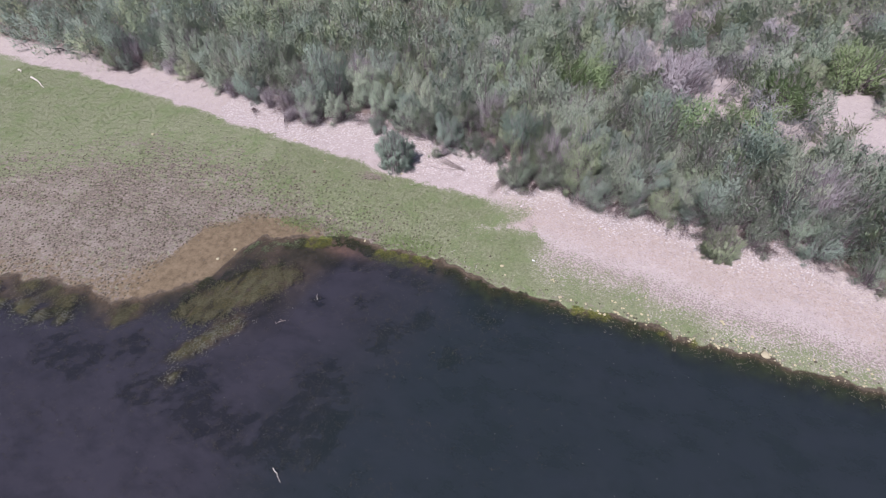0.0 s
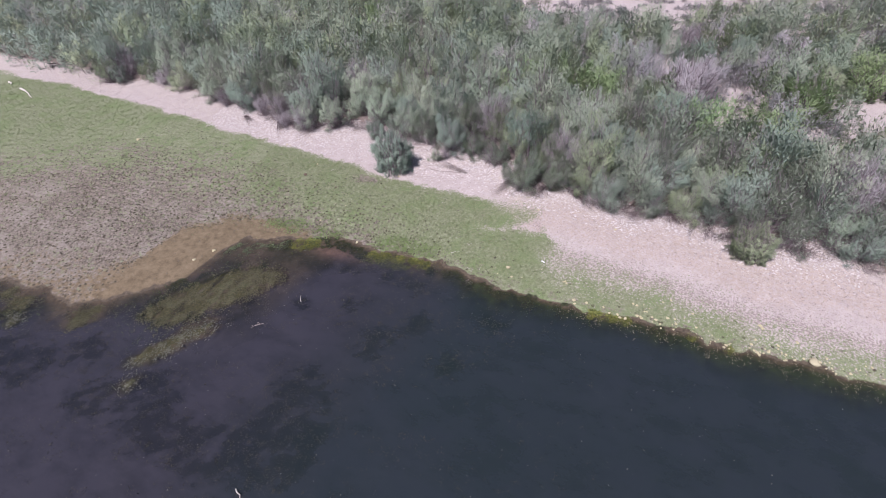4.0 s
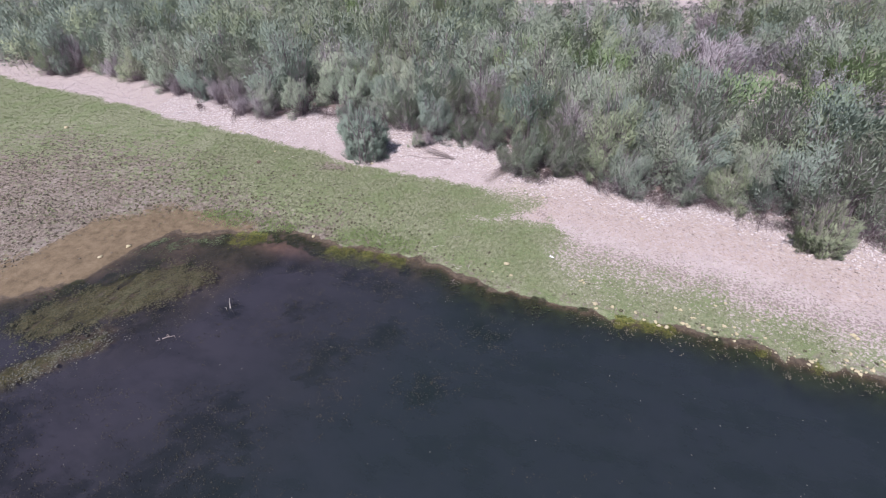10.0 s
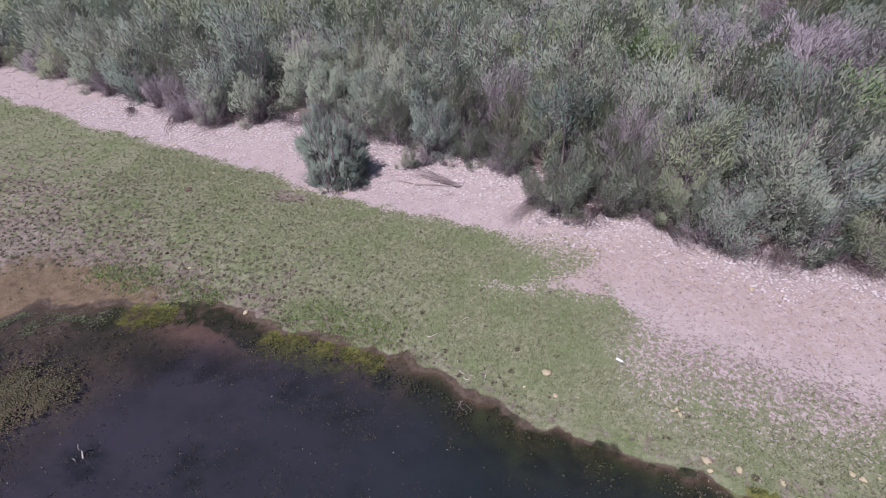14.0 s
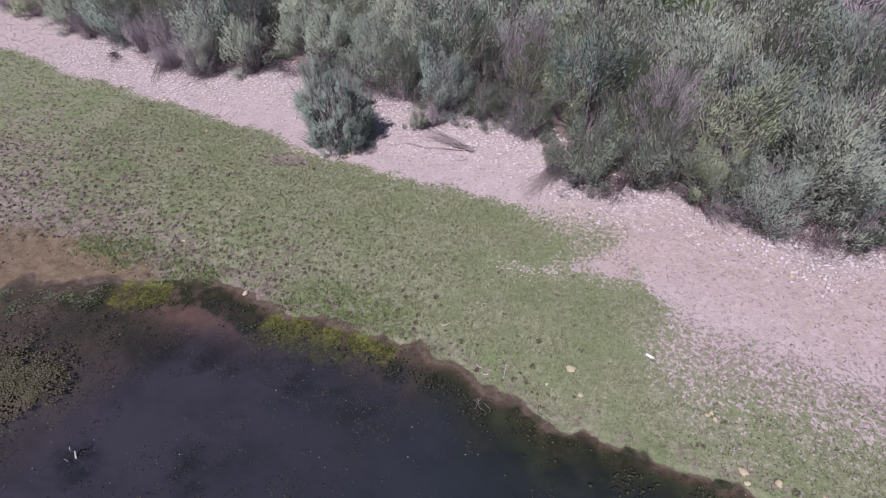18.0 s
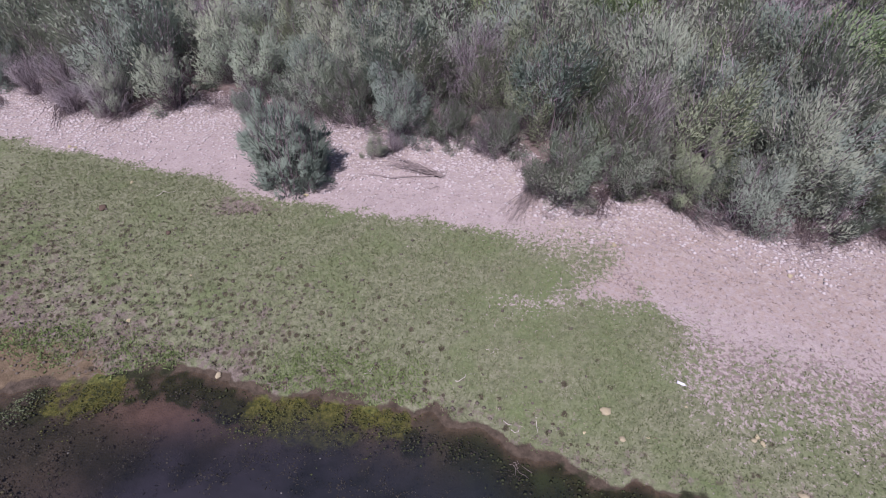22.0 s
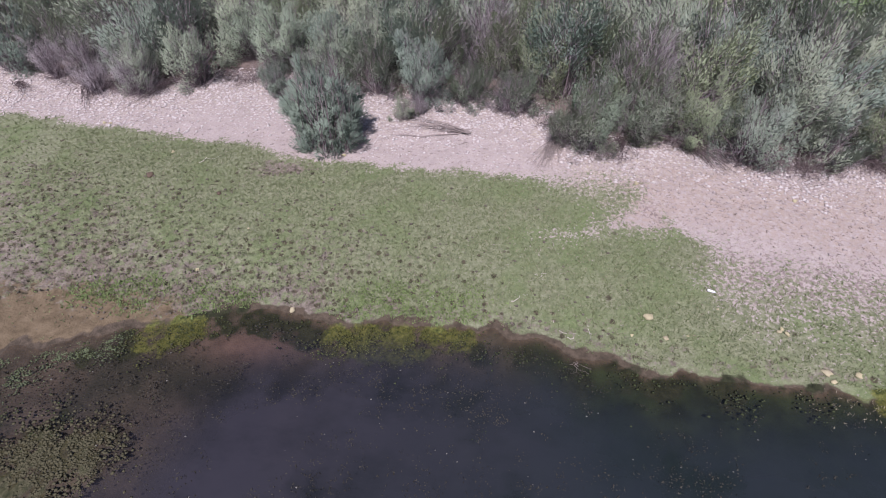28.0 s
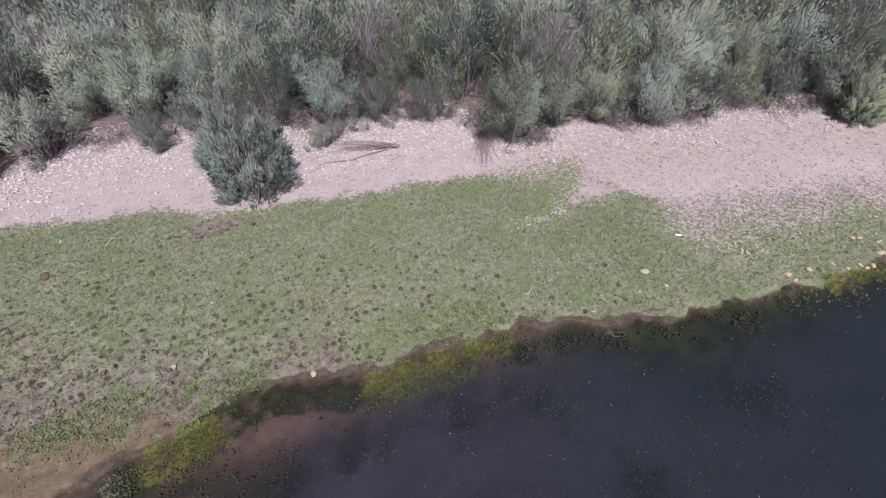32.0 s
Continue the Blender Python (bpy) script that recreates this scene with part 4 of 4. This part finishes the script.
xy = scatter(60000, -30, 34, -8, 14, gen, lambda x, y: gravelly(x, y) * (0.10 + 0.30 * ripples(x, y, 1.9, 91) + 0.6 * steps(4.0, 0.8, along(THICKET, x) - y)))
pebble_field("pebbles", "pale pink and grey river pebbles", xy, 0.018 + 0.050 * gen.uniform(size=len(xy[0])) ** 3 + 0.008, 0.6, PEBBLE, gen)
xy = scatter(16000, -60, -30, 6, 20, gen, lambda x, y: gravelly(x, y) * 0.5)
pebble_field("pebbles", "pale pink and grey river pebbles", xy, gen.uniform(0.03, 0.08, len(xy[0])), 0.6, PEBBLE, gen)


xy = scatter(60000, -30, 26, -3, 13, gen, lambda x, y: gravelly(x, y) * steps(3.0 + 3.4 * steps(5, -1, x), 0.3, along(THICKET, x) - y + 1.6 * (rough_noise(x, y, 1.5, 93) - 0.5)) * 0.8)
pebble_field("cobbles", "whitish cobbles along the foot of the thicket", xy, 0.028 + 0.07 * gen.uniform(size=len(xy[0])) ** 2.2, 0.6, plain_material("whitish_stone", (0.36, 0.32, 0.31), (0.68, 0.63, 0.615), 20.0), gen)


def fringe(x, y):
    d = y - along(SWARD, x)
    return gravelly(x, y) * (0.06 + 0.35 * np.exp(-((d - 0.5) / 1.1) ** 2)) * steps(1, 6, x) + 0.05 * gravelly(x, y) + 0.20 * gravelly(x, y) * steps(2, 7, x) * steps(2.2, 0.6, np.abs(y - along(THICKET, x) + 3.0))


xy = scatter(30000, -22, 30, -8, 10, gen, fringe)
tufts("dry_weed", "small grey-brown dry weeds on the gravel", xy, 5, 0.06, 0.030, 0.035, plain_material("dry_weed_leaf", (0.16, 0.125, 0.11), (0.30, 0.25, 0.22), 15), gen, "weed", lean=0.9)

# lush herbs by the water
LUSH = [(-12.5, -4.0, 0.5), (-12.1, -3.7, 0.4), (-10.2, -4.1, 0.45), (-9.3, -4.2, 0.4), (-8.6, -4.2, 0.3), (-5.0, -4.2, 0.4), (-4.2, -4.0, 0.5), (-3.2, -4.1, 0.55), (-2.2, -4.3, 0.5), (-1.2, -4.3, 0.5), (-14.4, -4.0, 0.4), (-13.4, -3.9, 0.4), (-16.6, -4.0, 0.35)]


tufts("herb", "lush green low herbs at the water's edge", scatter(30000, -16, 1, -6, -3, gen, lambda x, y: patches(LUSH, 0.6)(x, y) * 0.55 * (y - shore_y(x) > 0.15)), 3, 0.085, 0.045, 0.05, HERB, gen, "herb")

# algae and weed on the water
def mat_spots(n, table, cover=1.0):
    xs = [a for a, _, _ in table]
    ys = [b for _, b, _ in table]
    f = patches(table)
    return scatter(n, min(xs) - 2.5, max(xs) + 2.5, min(ys) - 2.5, max(ys) + 2.5, gen, lambda x, y: cover * f(x, y) * steps(0.28, 0.55, rough_noise(x, y, 0.9, 97)) * steps(0.2, 0.5, rough_noise(x, y, 0.3, 94)) * 1.3 * (y - shore_y(x) < 0.12))


def clumps(name, label, spots, low, high, flat, material, category, lift=0.0):
    """Soft lumps of growth lying at the river's surface, one mesh of stuff."""
    return pebble_field(name, label, spots, low + (high - low) * gen.uniform(size=len(spots[0])) ** 2, flat, material, gen, category, 0.5, lift)


ALGAE_MINT = leaf_material("mint_algae", (0.080, 0.120, 0.062), (0.180, 0.245, 0.145), 0.1)
DARK_GREEN = leaf_material("dark_green_weed", (0.020, 0.030, 0.012), (0.065, 0.085, 0.032), 0.0)
clumps("algae_mat", "yellow-green algae floating at the shore", mat_spots(200000, YELLOW, 0.36), 0.012, 0.040, 0.35, ALGAE_BRIGHT, "algae", -0.006)
tufts("algae_mat", "yellow-green algae floating at the shore", mat_spots(160000, YELLOW, 0.10), 4, 0.042, 0.034, 0.07, ALGAE_BRIGHT, gen, "algae", 0.0, 1.3, True)
clumps("algae_mat", "olive-brown algae mat lying on the shallows", mat_spots(300000, OLIVE, 0.55), 0.015, 0.060, 0.3, ALGAE, "algae")
clumps("algae_mat", "pale dried algae on the shallows", mat_spots(260000, PALE, 0.34), 0.015, 0.055, 0.3, ALGAE_PALE, "algae")
clumps("algae_mat", "pale mint-green algae in silty shallows", mat_spots(160000, MINT, 0.40), 0.012, 0.045, 0.35, ALGAE_MINT, "algae", -0.02)
clumps("water_weed", "dark green water weed in the shallows", mat_spots(560000, DARK, 0.26), 0.015, 0.055, 0.5, DARK_GREEN, "water weed", -0.01)


def weedy(x, y):
    d = y - shore_y(x)
    bed = steps(0.15, 0.6, patches(BEDS, 0.8)(x, y)) * (0.35 + 0.9 * ripples(x, y, 0.7, 98))
    loose = 0.5 * steps(0.46, 0.66, rough_noise(x * 1.0 + 0.5 * y, y * 1.6 - 0.4 * x, 3.4, 99)) * steps(14, -6, x)
    near = 0.40 * np.exp(-((d + 1.6) / 1.3) ** 2) * steps(6, -3, x) * (0.3 + ripples(x, y, 0.9, 96))
    return (d < -0.35) * np.clip(np.maximum(np.maximum(bed, loose), near) + 0.02, 0, 1) * 0.30 * (1 - 0.92 * np.exp(-((x + 7.8) / 1.7) ** 2 - ((y + 5.95) / 0.6) ** 2))


xy = scatter(52000, -28, 12, -27, -5, gen, weedy)
tufts("water_weed", "small dark clumps of weed at the river's surface", xy, 9, 0.055, 0.040, 0.10, WEED, gen, "water weed", -0.006, 1.0, True)
xy = (np.repeat(xy[0], 2) + gen.normal(size=2 * len(xy[0])) * 0.09, np.repeat(xy[1], 2) + gen.normal(size=2 * len(xy[0])) * 0.09)
clumps("water_weed", "small dark clumps of weed at the river's surface", xy, 0.010, 0.042, 0.4, WEED, "water weed", -0.006)
keep = (gen.uniform(size=len(xy[0])) < 0.05) & (patches(BEDS, 0.8)(*xy) > 0.3)
tufts("water_weed", "olive tips of weed breaking the river's surface", (xy[0][keep], xy[1][keep]), 3, 0.04, 0.025, 0.05, DARK_GREEN, gen, "water weed", 0.02, 0.9, True)
xy = scatter(600, -34, 24, -26, -6, gen, lambda x, y: 0.8 * (y - shore_y(x) < -0.4))
pebble_field("floating_bits", "tiny pale bits adrift on the river", xy, gen.uniform(0.010, 0.028, len(xy[0])), 0.35, plain_material("pale_bits", (0.14, 0.135, 0.12), (0.34, 0.33, 0.30), 30), gen, "flotsam", 0.2, 0.004)
xy = scatter(2600, 8, 34, -10.5, -6.3, gen, lambda x, y: np.exp(-((y - shore_y(x) + 0.5) / 0.55) ** 2) * 0.9)
tufts("reed_stubble", "short straw-coloured stubble in the shallows", xy, 3, 0.08, 0.022, 0.05, STRAW, gen, "stubble", 0.0, 0.8, True)


# ---- stones ----
def stone_mesh(seed, rough=0.48):
    bm = bmesh.new()
    bmesh.ops.create_icosphere(bm, subdivisions=2, radius=1.0)
    off = Vector((seed * 3.1, seed * 1.7, 0))
    for v in bm.verts:
        n = noise.noise(v.co * 1.1 + off) * rough * 1.6 + noise.noise(v.co * 2.6 + off) * rough * 0.6
        v.co *= 1 + n
        v.co.z = max(v.co.z, -0.55)
    me_ = bpy.data.meshes.new("stone")
    bm.to_mesh(me_)
    bm.free()
    me_.materials.append(STONE)
    for p in me_.polygons:
        p.use_smooth = True
    return me_


STONES = [stone_mesh(i) for i in range(7)]


def add_stone(x, y, size, gen, name="stone", label="pale rounded river stone at the water's edge", flat=0.6, group="pale stones along the shore"):
    size *= 0.72
    ob = new(name, STONES[int(gen.integers(0, 7))])
    z = float(ground_z(np.array([x]), np.array([y]))[0])
    ob.matrix_world = Matrix.LocRotScale((x, y, max(z, -0.05) + size * flat * 0.30), Euler((0, 0, float(gen.uniform(0, 6.28)))), (size * float(gen.uniform(0.9, 1.25)), size, size * flat))
    return tagged(ob, label, "stone", group)


for x, y, r in [(8.99, -6.24, 0.17), (9.07, -6.52, 0.10), (9.77, -6.37, 0.13), (10.81, -6.43, 0.12), (11.19, -6.75, 0.09), (11.7, -6.79, 0.12), (11.84, -6.94, 0.12), (12.15, -6.91, 0.13), (13.01, -6.6, 0.10), (13.09, -6.7, 0.10), (13.36, -6.15, 0.10), (13.7, -6.47, 0.11), (13.91, -6.63, 0.12), (14.15, -6.89, 0.10), (15.08, -6.6, 0.12), (8.24, -4.86, 0.10)]:
    add_stone(x, y, r, gen)
for x, y, r in [(3.77, -5.18, 0.07), (4.75, -5.27, 0.10), (5.43, -5.15, 0.05), (8.14, -4.94, 0.11), (8.35, -5.04, 0.10), (6.57, -4.17, 0.05), (13.51, -5.86, 0.06), (-9.64, -0.78, 0.06), (14.76, -4.87, 0.09), (19.71, -5.67, 0.16), (19.8, -5.83, 0.12), (21.55, -6.39, 0.13)]:
    add_stone(x, y, r, gen, label="small pale stone lying in short grass", group="pale stones in the grass")
for x, y, r in [(5.3, 2.03, 0.12), (11.0, 1.11, 0.12), (-6.91, 3.97, 0.13), (-19.05, 6.27, 0.13), (-18.73, 6.23, 0.10), (-14.72, 4.11, 0.10), (-34.0, 3.62, 0.22)]:
    add_stone(x, y, r, gen, label="pale cobble lying on the gravel bank", group="cobbles on the gravel")
add_stone(4.37, -4.56, 0.17, gen, "boulder", "pinkish white boulder lying in short grass", 0.65, "")
add_stone(-7.01, -4.46, 0.13, gen, "stone", "cream-white stone on trampled mud", 0.7, "pale stones in the grass")
add_stone(-10.88, -2.8, 0.17, gen, "flat_stone", "flat pale stone sunk in trampled ground", 0.25, "pale stones in the grass")
add_stone(22.19, -7.61, 0.36, gen, "boulder", "pinkish white boulder at the water's edge", 0.7, "")
for x, y in ((-17.45, -9.54), (-16.73, -8.26)):
    add_stone(x, y, 0.16, gen, label="small white stone on wet ochre mud", group="pale stones in the grass")
for i in range(150):
    x = 12.5 + 20 * float(gen.uniform()) ** 0.85
    y = float(shore_y(np.array([x]))[0]) + abs(float(gen.normal(0.0, 0.55))) + 0.05
    add_stone(x, y, float(0.045 + 0.09 * gen.uniform() ** 2), gen)


# ---- driftwood, twigs and dead branches ----
def stick_line(points, seed, wobble=0.06, steps_=6):
    gen_ = np.random.default_rng(seed)
    pts = np.array(points, float)
    t = np.linspace(0, len(pts) - 1, steps_)
    i = np.minimum(t.astype(int), len(pts) - 2)
    line = pts[i] + (pts[i + 1] - pts[i]) * (t - i)[:, None]
    line[1:-1] += gen_.normal(size=(steps_ - 2, 3)) * wobble
    return line


def ground_at(x, y, up=0.0):
    return (x, y, float(ground_z(np.array([x]), np.array([y]))[0]) + up)


def add_sticks(name, label, category, sticks, material, group=""):
    """A thing of several sticks, each a part; sticks: lists of points, root radius."""
    top = new(name)
    first = sticks[0][0][0]
    top.location = first
    tagged(top, label, category, group)
    for i, (points, r) in enumerate(sticks):
        line = stick_line([np.array(p) - np.array(first) for p in points], i + int(abs(first[0]) * 100))
        v, f = tubes(line[None], np.linspace(r, r * 0.3, len(line))[None], 5)
        part("stick", mesh_from("stick", v, f, material, True), top)
    return top


# a broken bundle of branches on the gravel
butt = ground_at(-1.45, 5.6, 0.12)
bundle = []
for i in range(18):
    ex, ey = -4.6 + 1.2 * float(gen.uniform()), 5.9 + 1.5 * float(gen.uniform())
    bundle.append(([(butt[0] + 0.05 * float(gen.normal()), butt[1] + 0.10 * float(gen.normal()), butt[2]), ground_at((butt[0] + ex) / 2, (butt[1] + ey) / 2, 0.22 + 0.1 * float(gen.normal())), ground_at(ex, ey, 0.10 + 0.2 * float(gen.uniform()))], 0.012 + 0.010 * float(gen.uniform())))
bundle.append(([butt, ground_at(-3.2, 5.5, 0.06), ground_at(-5.0, 5.5, 0.03)], 0.03))
bundle.append(([ground_at(-1.5, 4.95, 0.03), ground_at(-2.0, 4.7, 0.05), ground_at(-2.4, 4.3, 0.02)], 0.018))
add_sticks("branch_bundle", "grey bundle of broken branches lying on gravel", "driftwood", bundle, DEADWOOD)


def dead_fan(x, y, ex, ey, n, wide, tall, label, material):
    """Dead branches that fan out from one root over the gravel."""
    root = ground_at(x, y, 0.25 * tall)
    sticks = []
    for _ in range(int(n * 2.8)):
        f = float(gen.uniform(0.25, 1.1))
        tx, ty = x + (ex - x) * f + wide * float(gen.normal()), y + (ey - y) * f + wide * float(gen.normal())
        z1 = ground_at(tx, ty, 0.02 + tall * 0.25 * float(gen.uniform()))
        mid = ((x + tx) / 2 + 0.1 * float(gen.normal()), (y + ty) / 2 + 0.1 * float(gen.normal()), (root[2] + z1[2]) / 2 + tall * float(gen.uniform(0.1, 0.5)))
        sticks.append(([(root[0] + 0.15 * float(gen.normal()), root[1] + 0.15 * float(gen.normal()), root[2]), mid, z1], 0.006 + 0.014 * float(gen.uniform()) ** 2))
    return add_sticks("dead_branch", label, "dead branch", sticks, material, "dead branches under the thicket")


DARKWOOD = plain_material("dark_dead_wood", (0.055, 0.040, 0.042), (0.15, 0.115, 0.115), 10.0)
dead_fan(2.6, 5.2, 1.5, 2.9, 22, 0.35, 0.5, "dry straw-grey fan of fallen twigs on gravel", DEADWOOD)
for x, y, ex, ey, n in [(6.8, 5.4, 8.0, 4.3, 16), (7.8, 4.9, 9.0, 2.9, 26), (10.5, 5.3, 10.3, 2.9, 16), (12.8, 5.5, 11.9, 2.7, 18), (11.3, 5.6, 11.4, 3.0, 12), (14.5, 4.0, 15.3, 2.4, 20), (16.6, 3.6, 15.8, 1.4, 12), (17.3, 3.2, 17.2, 1.2, 12), (-15.8, 11.3, -17.6, 10.3, 16), (-17.5, 10.5, -18.6, 8.0, 24), (-22.3, 10.3, -20.6, 7.9, 14), (-26.5, 10.6, -25.0, 9.3, 12), (3.4, 6.3, 4.6, 3.7, 18), (5.2, 4.9, 4.8, 3.5, 16), (19.5, 3.2, 19.2, 1.2, 14), (23.0, 2.0, 22.6, 0.5, 14), (0.6, 8.1, 0.3, 7.0, 10), (-2.4, 9.0, -3.1, 7.8, 10)]:
    dead_fan(x, y, ex, ey, n, 0.34, 0.55, "dark dead branches fanning out onto pale gravel", DARKWOOD)

# fallen twigs along the foot of the thicket
tufts("twig_litter", "tangled thin dead twigs under the shrubs", scatter(40000, -24, 27, -2, 13, gen, lambda x, y: 0.62 * np.exp(-((y - along(THICKET, x) - 0.15) / 0.65) ** 2) * (0.15 + 1.3 * steps(0.35, 0.65, ripples(x, y, 1.5, 44)))), 6, 0.55, 0.014, 0.22, DARKWOOD, gen, "twig", 0.05, 2.2)

# twigs in the grass
for pts in [((0.97, -2.87), (1.2, -2.93), (1.36, -2.83)), ((0.15, -4.02), (0.42, -3.95), (0.55, -3.75), (0.67, -3.73)), ((1.45, -4.7), (1.62, -5.0), (1.73, -5.2), (2.1, -5.18)), ((2.49, -4.91), (2.52, -5.1), (2.5, -5.35)), ((-13.2, 3.31), (-12.9, 3.65), (-12.48, 3.8)), ((1.8, -5.31), (2.18, -5.26)), ((-2.6, -4.1), (-2.35, -3.8))]:
    add_sticks("twig", "thin bleached twig lying in short grass", "twig", [([ground_at(a, b, 0.03) for a, b in pts], 0.016)], BLEACHED, "bleached twigs in the grass")
add_sticks("driftwood_log", "long bleached log lying on green meadow", "log", [([ground_at(-57.6, 10.6, 0.08), ground_at(-55.6, 9.8, 0.1), ground_at(-53.7, 8.8, 0.06)], 0.13)], BLEACHED)
add_sticks("driftwood_log", "short bleached log lying on green meadow", "log", [([ground_at(-61.2, 12.0, 0.08), ground_at(-60.2, 11.5, 0.08)], 0.13)], BLEACHED)
add_sticks("fallen_branch", "dark fallen branch on gravel below the thicket", "dead branch", [([ground_at(-61.5, 17.9, 0.2), ground_at(-59.0, 17.3, 0.45), ground_at(-56.2, 17.0, 0.1)], 0.10), ([ground_at(-60.4, 17.6, 0.2), ground_at(-59.0, 16.5, 0.1)], 0.07)], DARKWOOD)

# snags in the river
add_sticks("snag", "bleached stick standing up out of dark water", "driftwood", [([(-7.9, -11.03, -0.3), (-7.93, -11.05, 0.25), (-7.86, -11.0, 0.62)], 0.035), ([(-8.0, -11.1, -0.1), (-8.15, -11.2, 0.12)], 0.02)], BLEACHED)
add_sticks("snag", "clump of drowned twigs at the river's surface", "driftwood", [([(-9.45 - 0.3, -13.6 - 0.1, 0.0), (-9.3, -13.5, 0.06), (-9.05, -13.35, 0.02)], 0.03), ([(-9.7, -13.5, 0.0), (-9.4, -13.6, 0.08)], 0.025), ([(-9.95, -13.7, 0.0), (-9.8, -13.95, 0.05)], 0.02)], DEADWOOD)
add_sticks("snag", "pale stick adrift in dark water", "driftwood", [([(-4.75, -22.9, 0.0), (-4.3, -23.2, 0.04), (-3.95, -23.5, 0.01)], 0.035)], BLEACHED)
add_sticks("snag", "dead twigs at the bank reaching into water", "driftwood", [([ground_at(1.9, -6.15, 0.05), (2.1, -6.3, 0.1), (2.4, -6.35, 0.02)], 0.010), ([ground_at(2.0, -6.1, 0.05), (1.9, -6.5, 0.06)], 0.012), ([ground_at(1.8, -6.2, 0.04), (2.3, -6.55, 0.03)], 0.009)], DEADWOOD)


# ---- litter and dung ----
def lathe(profile, sides=14):
    """Turned body along x from (x, radius) pairs."""
    pr = np.array(profile)
    ang = np.arange(sides) * 2 * np.pi / sides
    v = np.stack([np.repeat(pr[:, :1], sides, 1), pr[:, 1:] * np.cos(ang), pr[:, 1:] * np.sin(ang)], -1).reshape(-1, 3)
    i = np.arange(len(pr) * sides).reshape(len(pr), sides)
    q = np.stack([i[:-1], np.roll(i[:-1], -1, 1), np.roll(i[1:], -1, 1), i[1:]], -1).reshape(-1, 4)
    return v, q


bottle = new("plastic_bottle")
bx, by, bz = ground_at(6.56, -3.50, 0.055)
bottle.matrix_world = Matrix.LocRotScale((bx, by, bz), Euler((0, 0.05, radians(-22))), (0.75, 0.75, 0.75))
tagged(bottle, "crushed white plastic bottle lying in short grass", "litter")
v, q = lathe([(-0.17, 0.0), (-0.165, 0.06), (-0.10, 0.068), (-0.06, 0.055), (0.0, 0.066), (0.05, 0.056), (0.09, 0.06), (0.13, 0.03), (0.16, 0.022), (0.165, 0.0)])
part("body", mesh_from("body", v * np.array([1, 1, 0.8]), q, PLASTIC.mat, True), bottle)
v, q = lathe([(0.155, 0.0), (0.156, 0.026), (0.185, 0.026), (0.187, 0.0)])
part("cap", mesh_from("cap", v, q, PLASTIC_CAP.mat, True), bottle, "dull blue bottle cap")
for x, y, r in [(-14.92, 2.32, 0.17), (-11.5, 1.2, 0.10)]:
    ob = new("dung_pat", STONES[3].copy())
    ob.data.materials[0] = DUNG
    ob.matrix_world = Matrix.LocRotScale(Vector(ground_at(x, y, 0.03)), Euler((0, 0, 1.0)), (r, r, r * 0.4))
    tagged(ob, "brown dung pat on the grazed meadow", "dung")

# ---- scrub and trees beyond the thicket ----
gen = np.random.default_rng(51)
SCRUB = leaf_material("grey_desert_scrub", (0.285, 0.262, 0.268), (0.43, 0.40, 0.405), 0.35)
xs, ys = scatter(2600, -45, 95, 40, 88, gen, lambda x, y: 0.55 * (y > along(THICKET_END, x) - 1.5))
w = np.repeat(np.arange(len(xs)), 100)
rad = gen.uniform(0.4, 1.1, len(xs))
ball = unit(gen.normal(size=(len(w), 3)))
ball[:, 2] = np.abs(ball[:, 2])
zs = bank_z(xs, ys)
p = np.stack([xs[w], ys[w], zs[w]], 1) + ball * (rad[w] * gen.uniform(0.2, 0.8, len(w)))[:, None] * np.array([1, 1, 0.8])
v, f = blades(p, unit(ball + np.array([0, 0, 0.3]) + gen.normal(size=ball.shape) * 0.3), rad[w] * 0.38, rad[w] * 0.11, gen, ball * 0.6)
tagged(new("desert_scrub", mesh_from("desert_scrub", v, f, SCRUB)), "low grey desert scrub dotted over pale gravel", "scrub", kind="stuff")

far_rows = [(x + gen.uniform(-2, 2), 84 + gen.uniform(-2, 8) + 0.03 * x) for x in np.arange(-40, 120, 3.2)]
for i, (x, y) in enumerate(far_rows):
    kind = ["grey", "olive", "bare", "grey", "green"][int(gen.integers(0, 5))]
    add_shrub(kind, float(x), float(y), float(gen.uniform(1.3, 2.0)), float(gen.uniform(0.9, 1.3)), gen, "far_tree", "tall grey-green tree at the far edge of gravel", "trees beyond the gravel", 5)
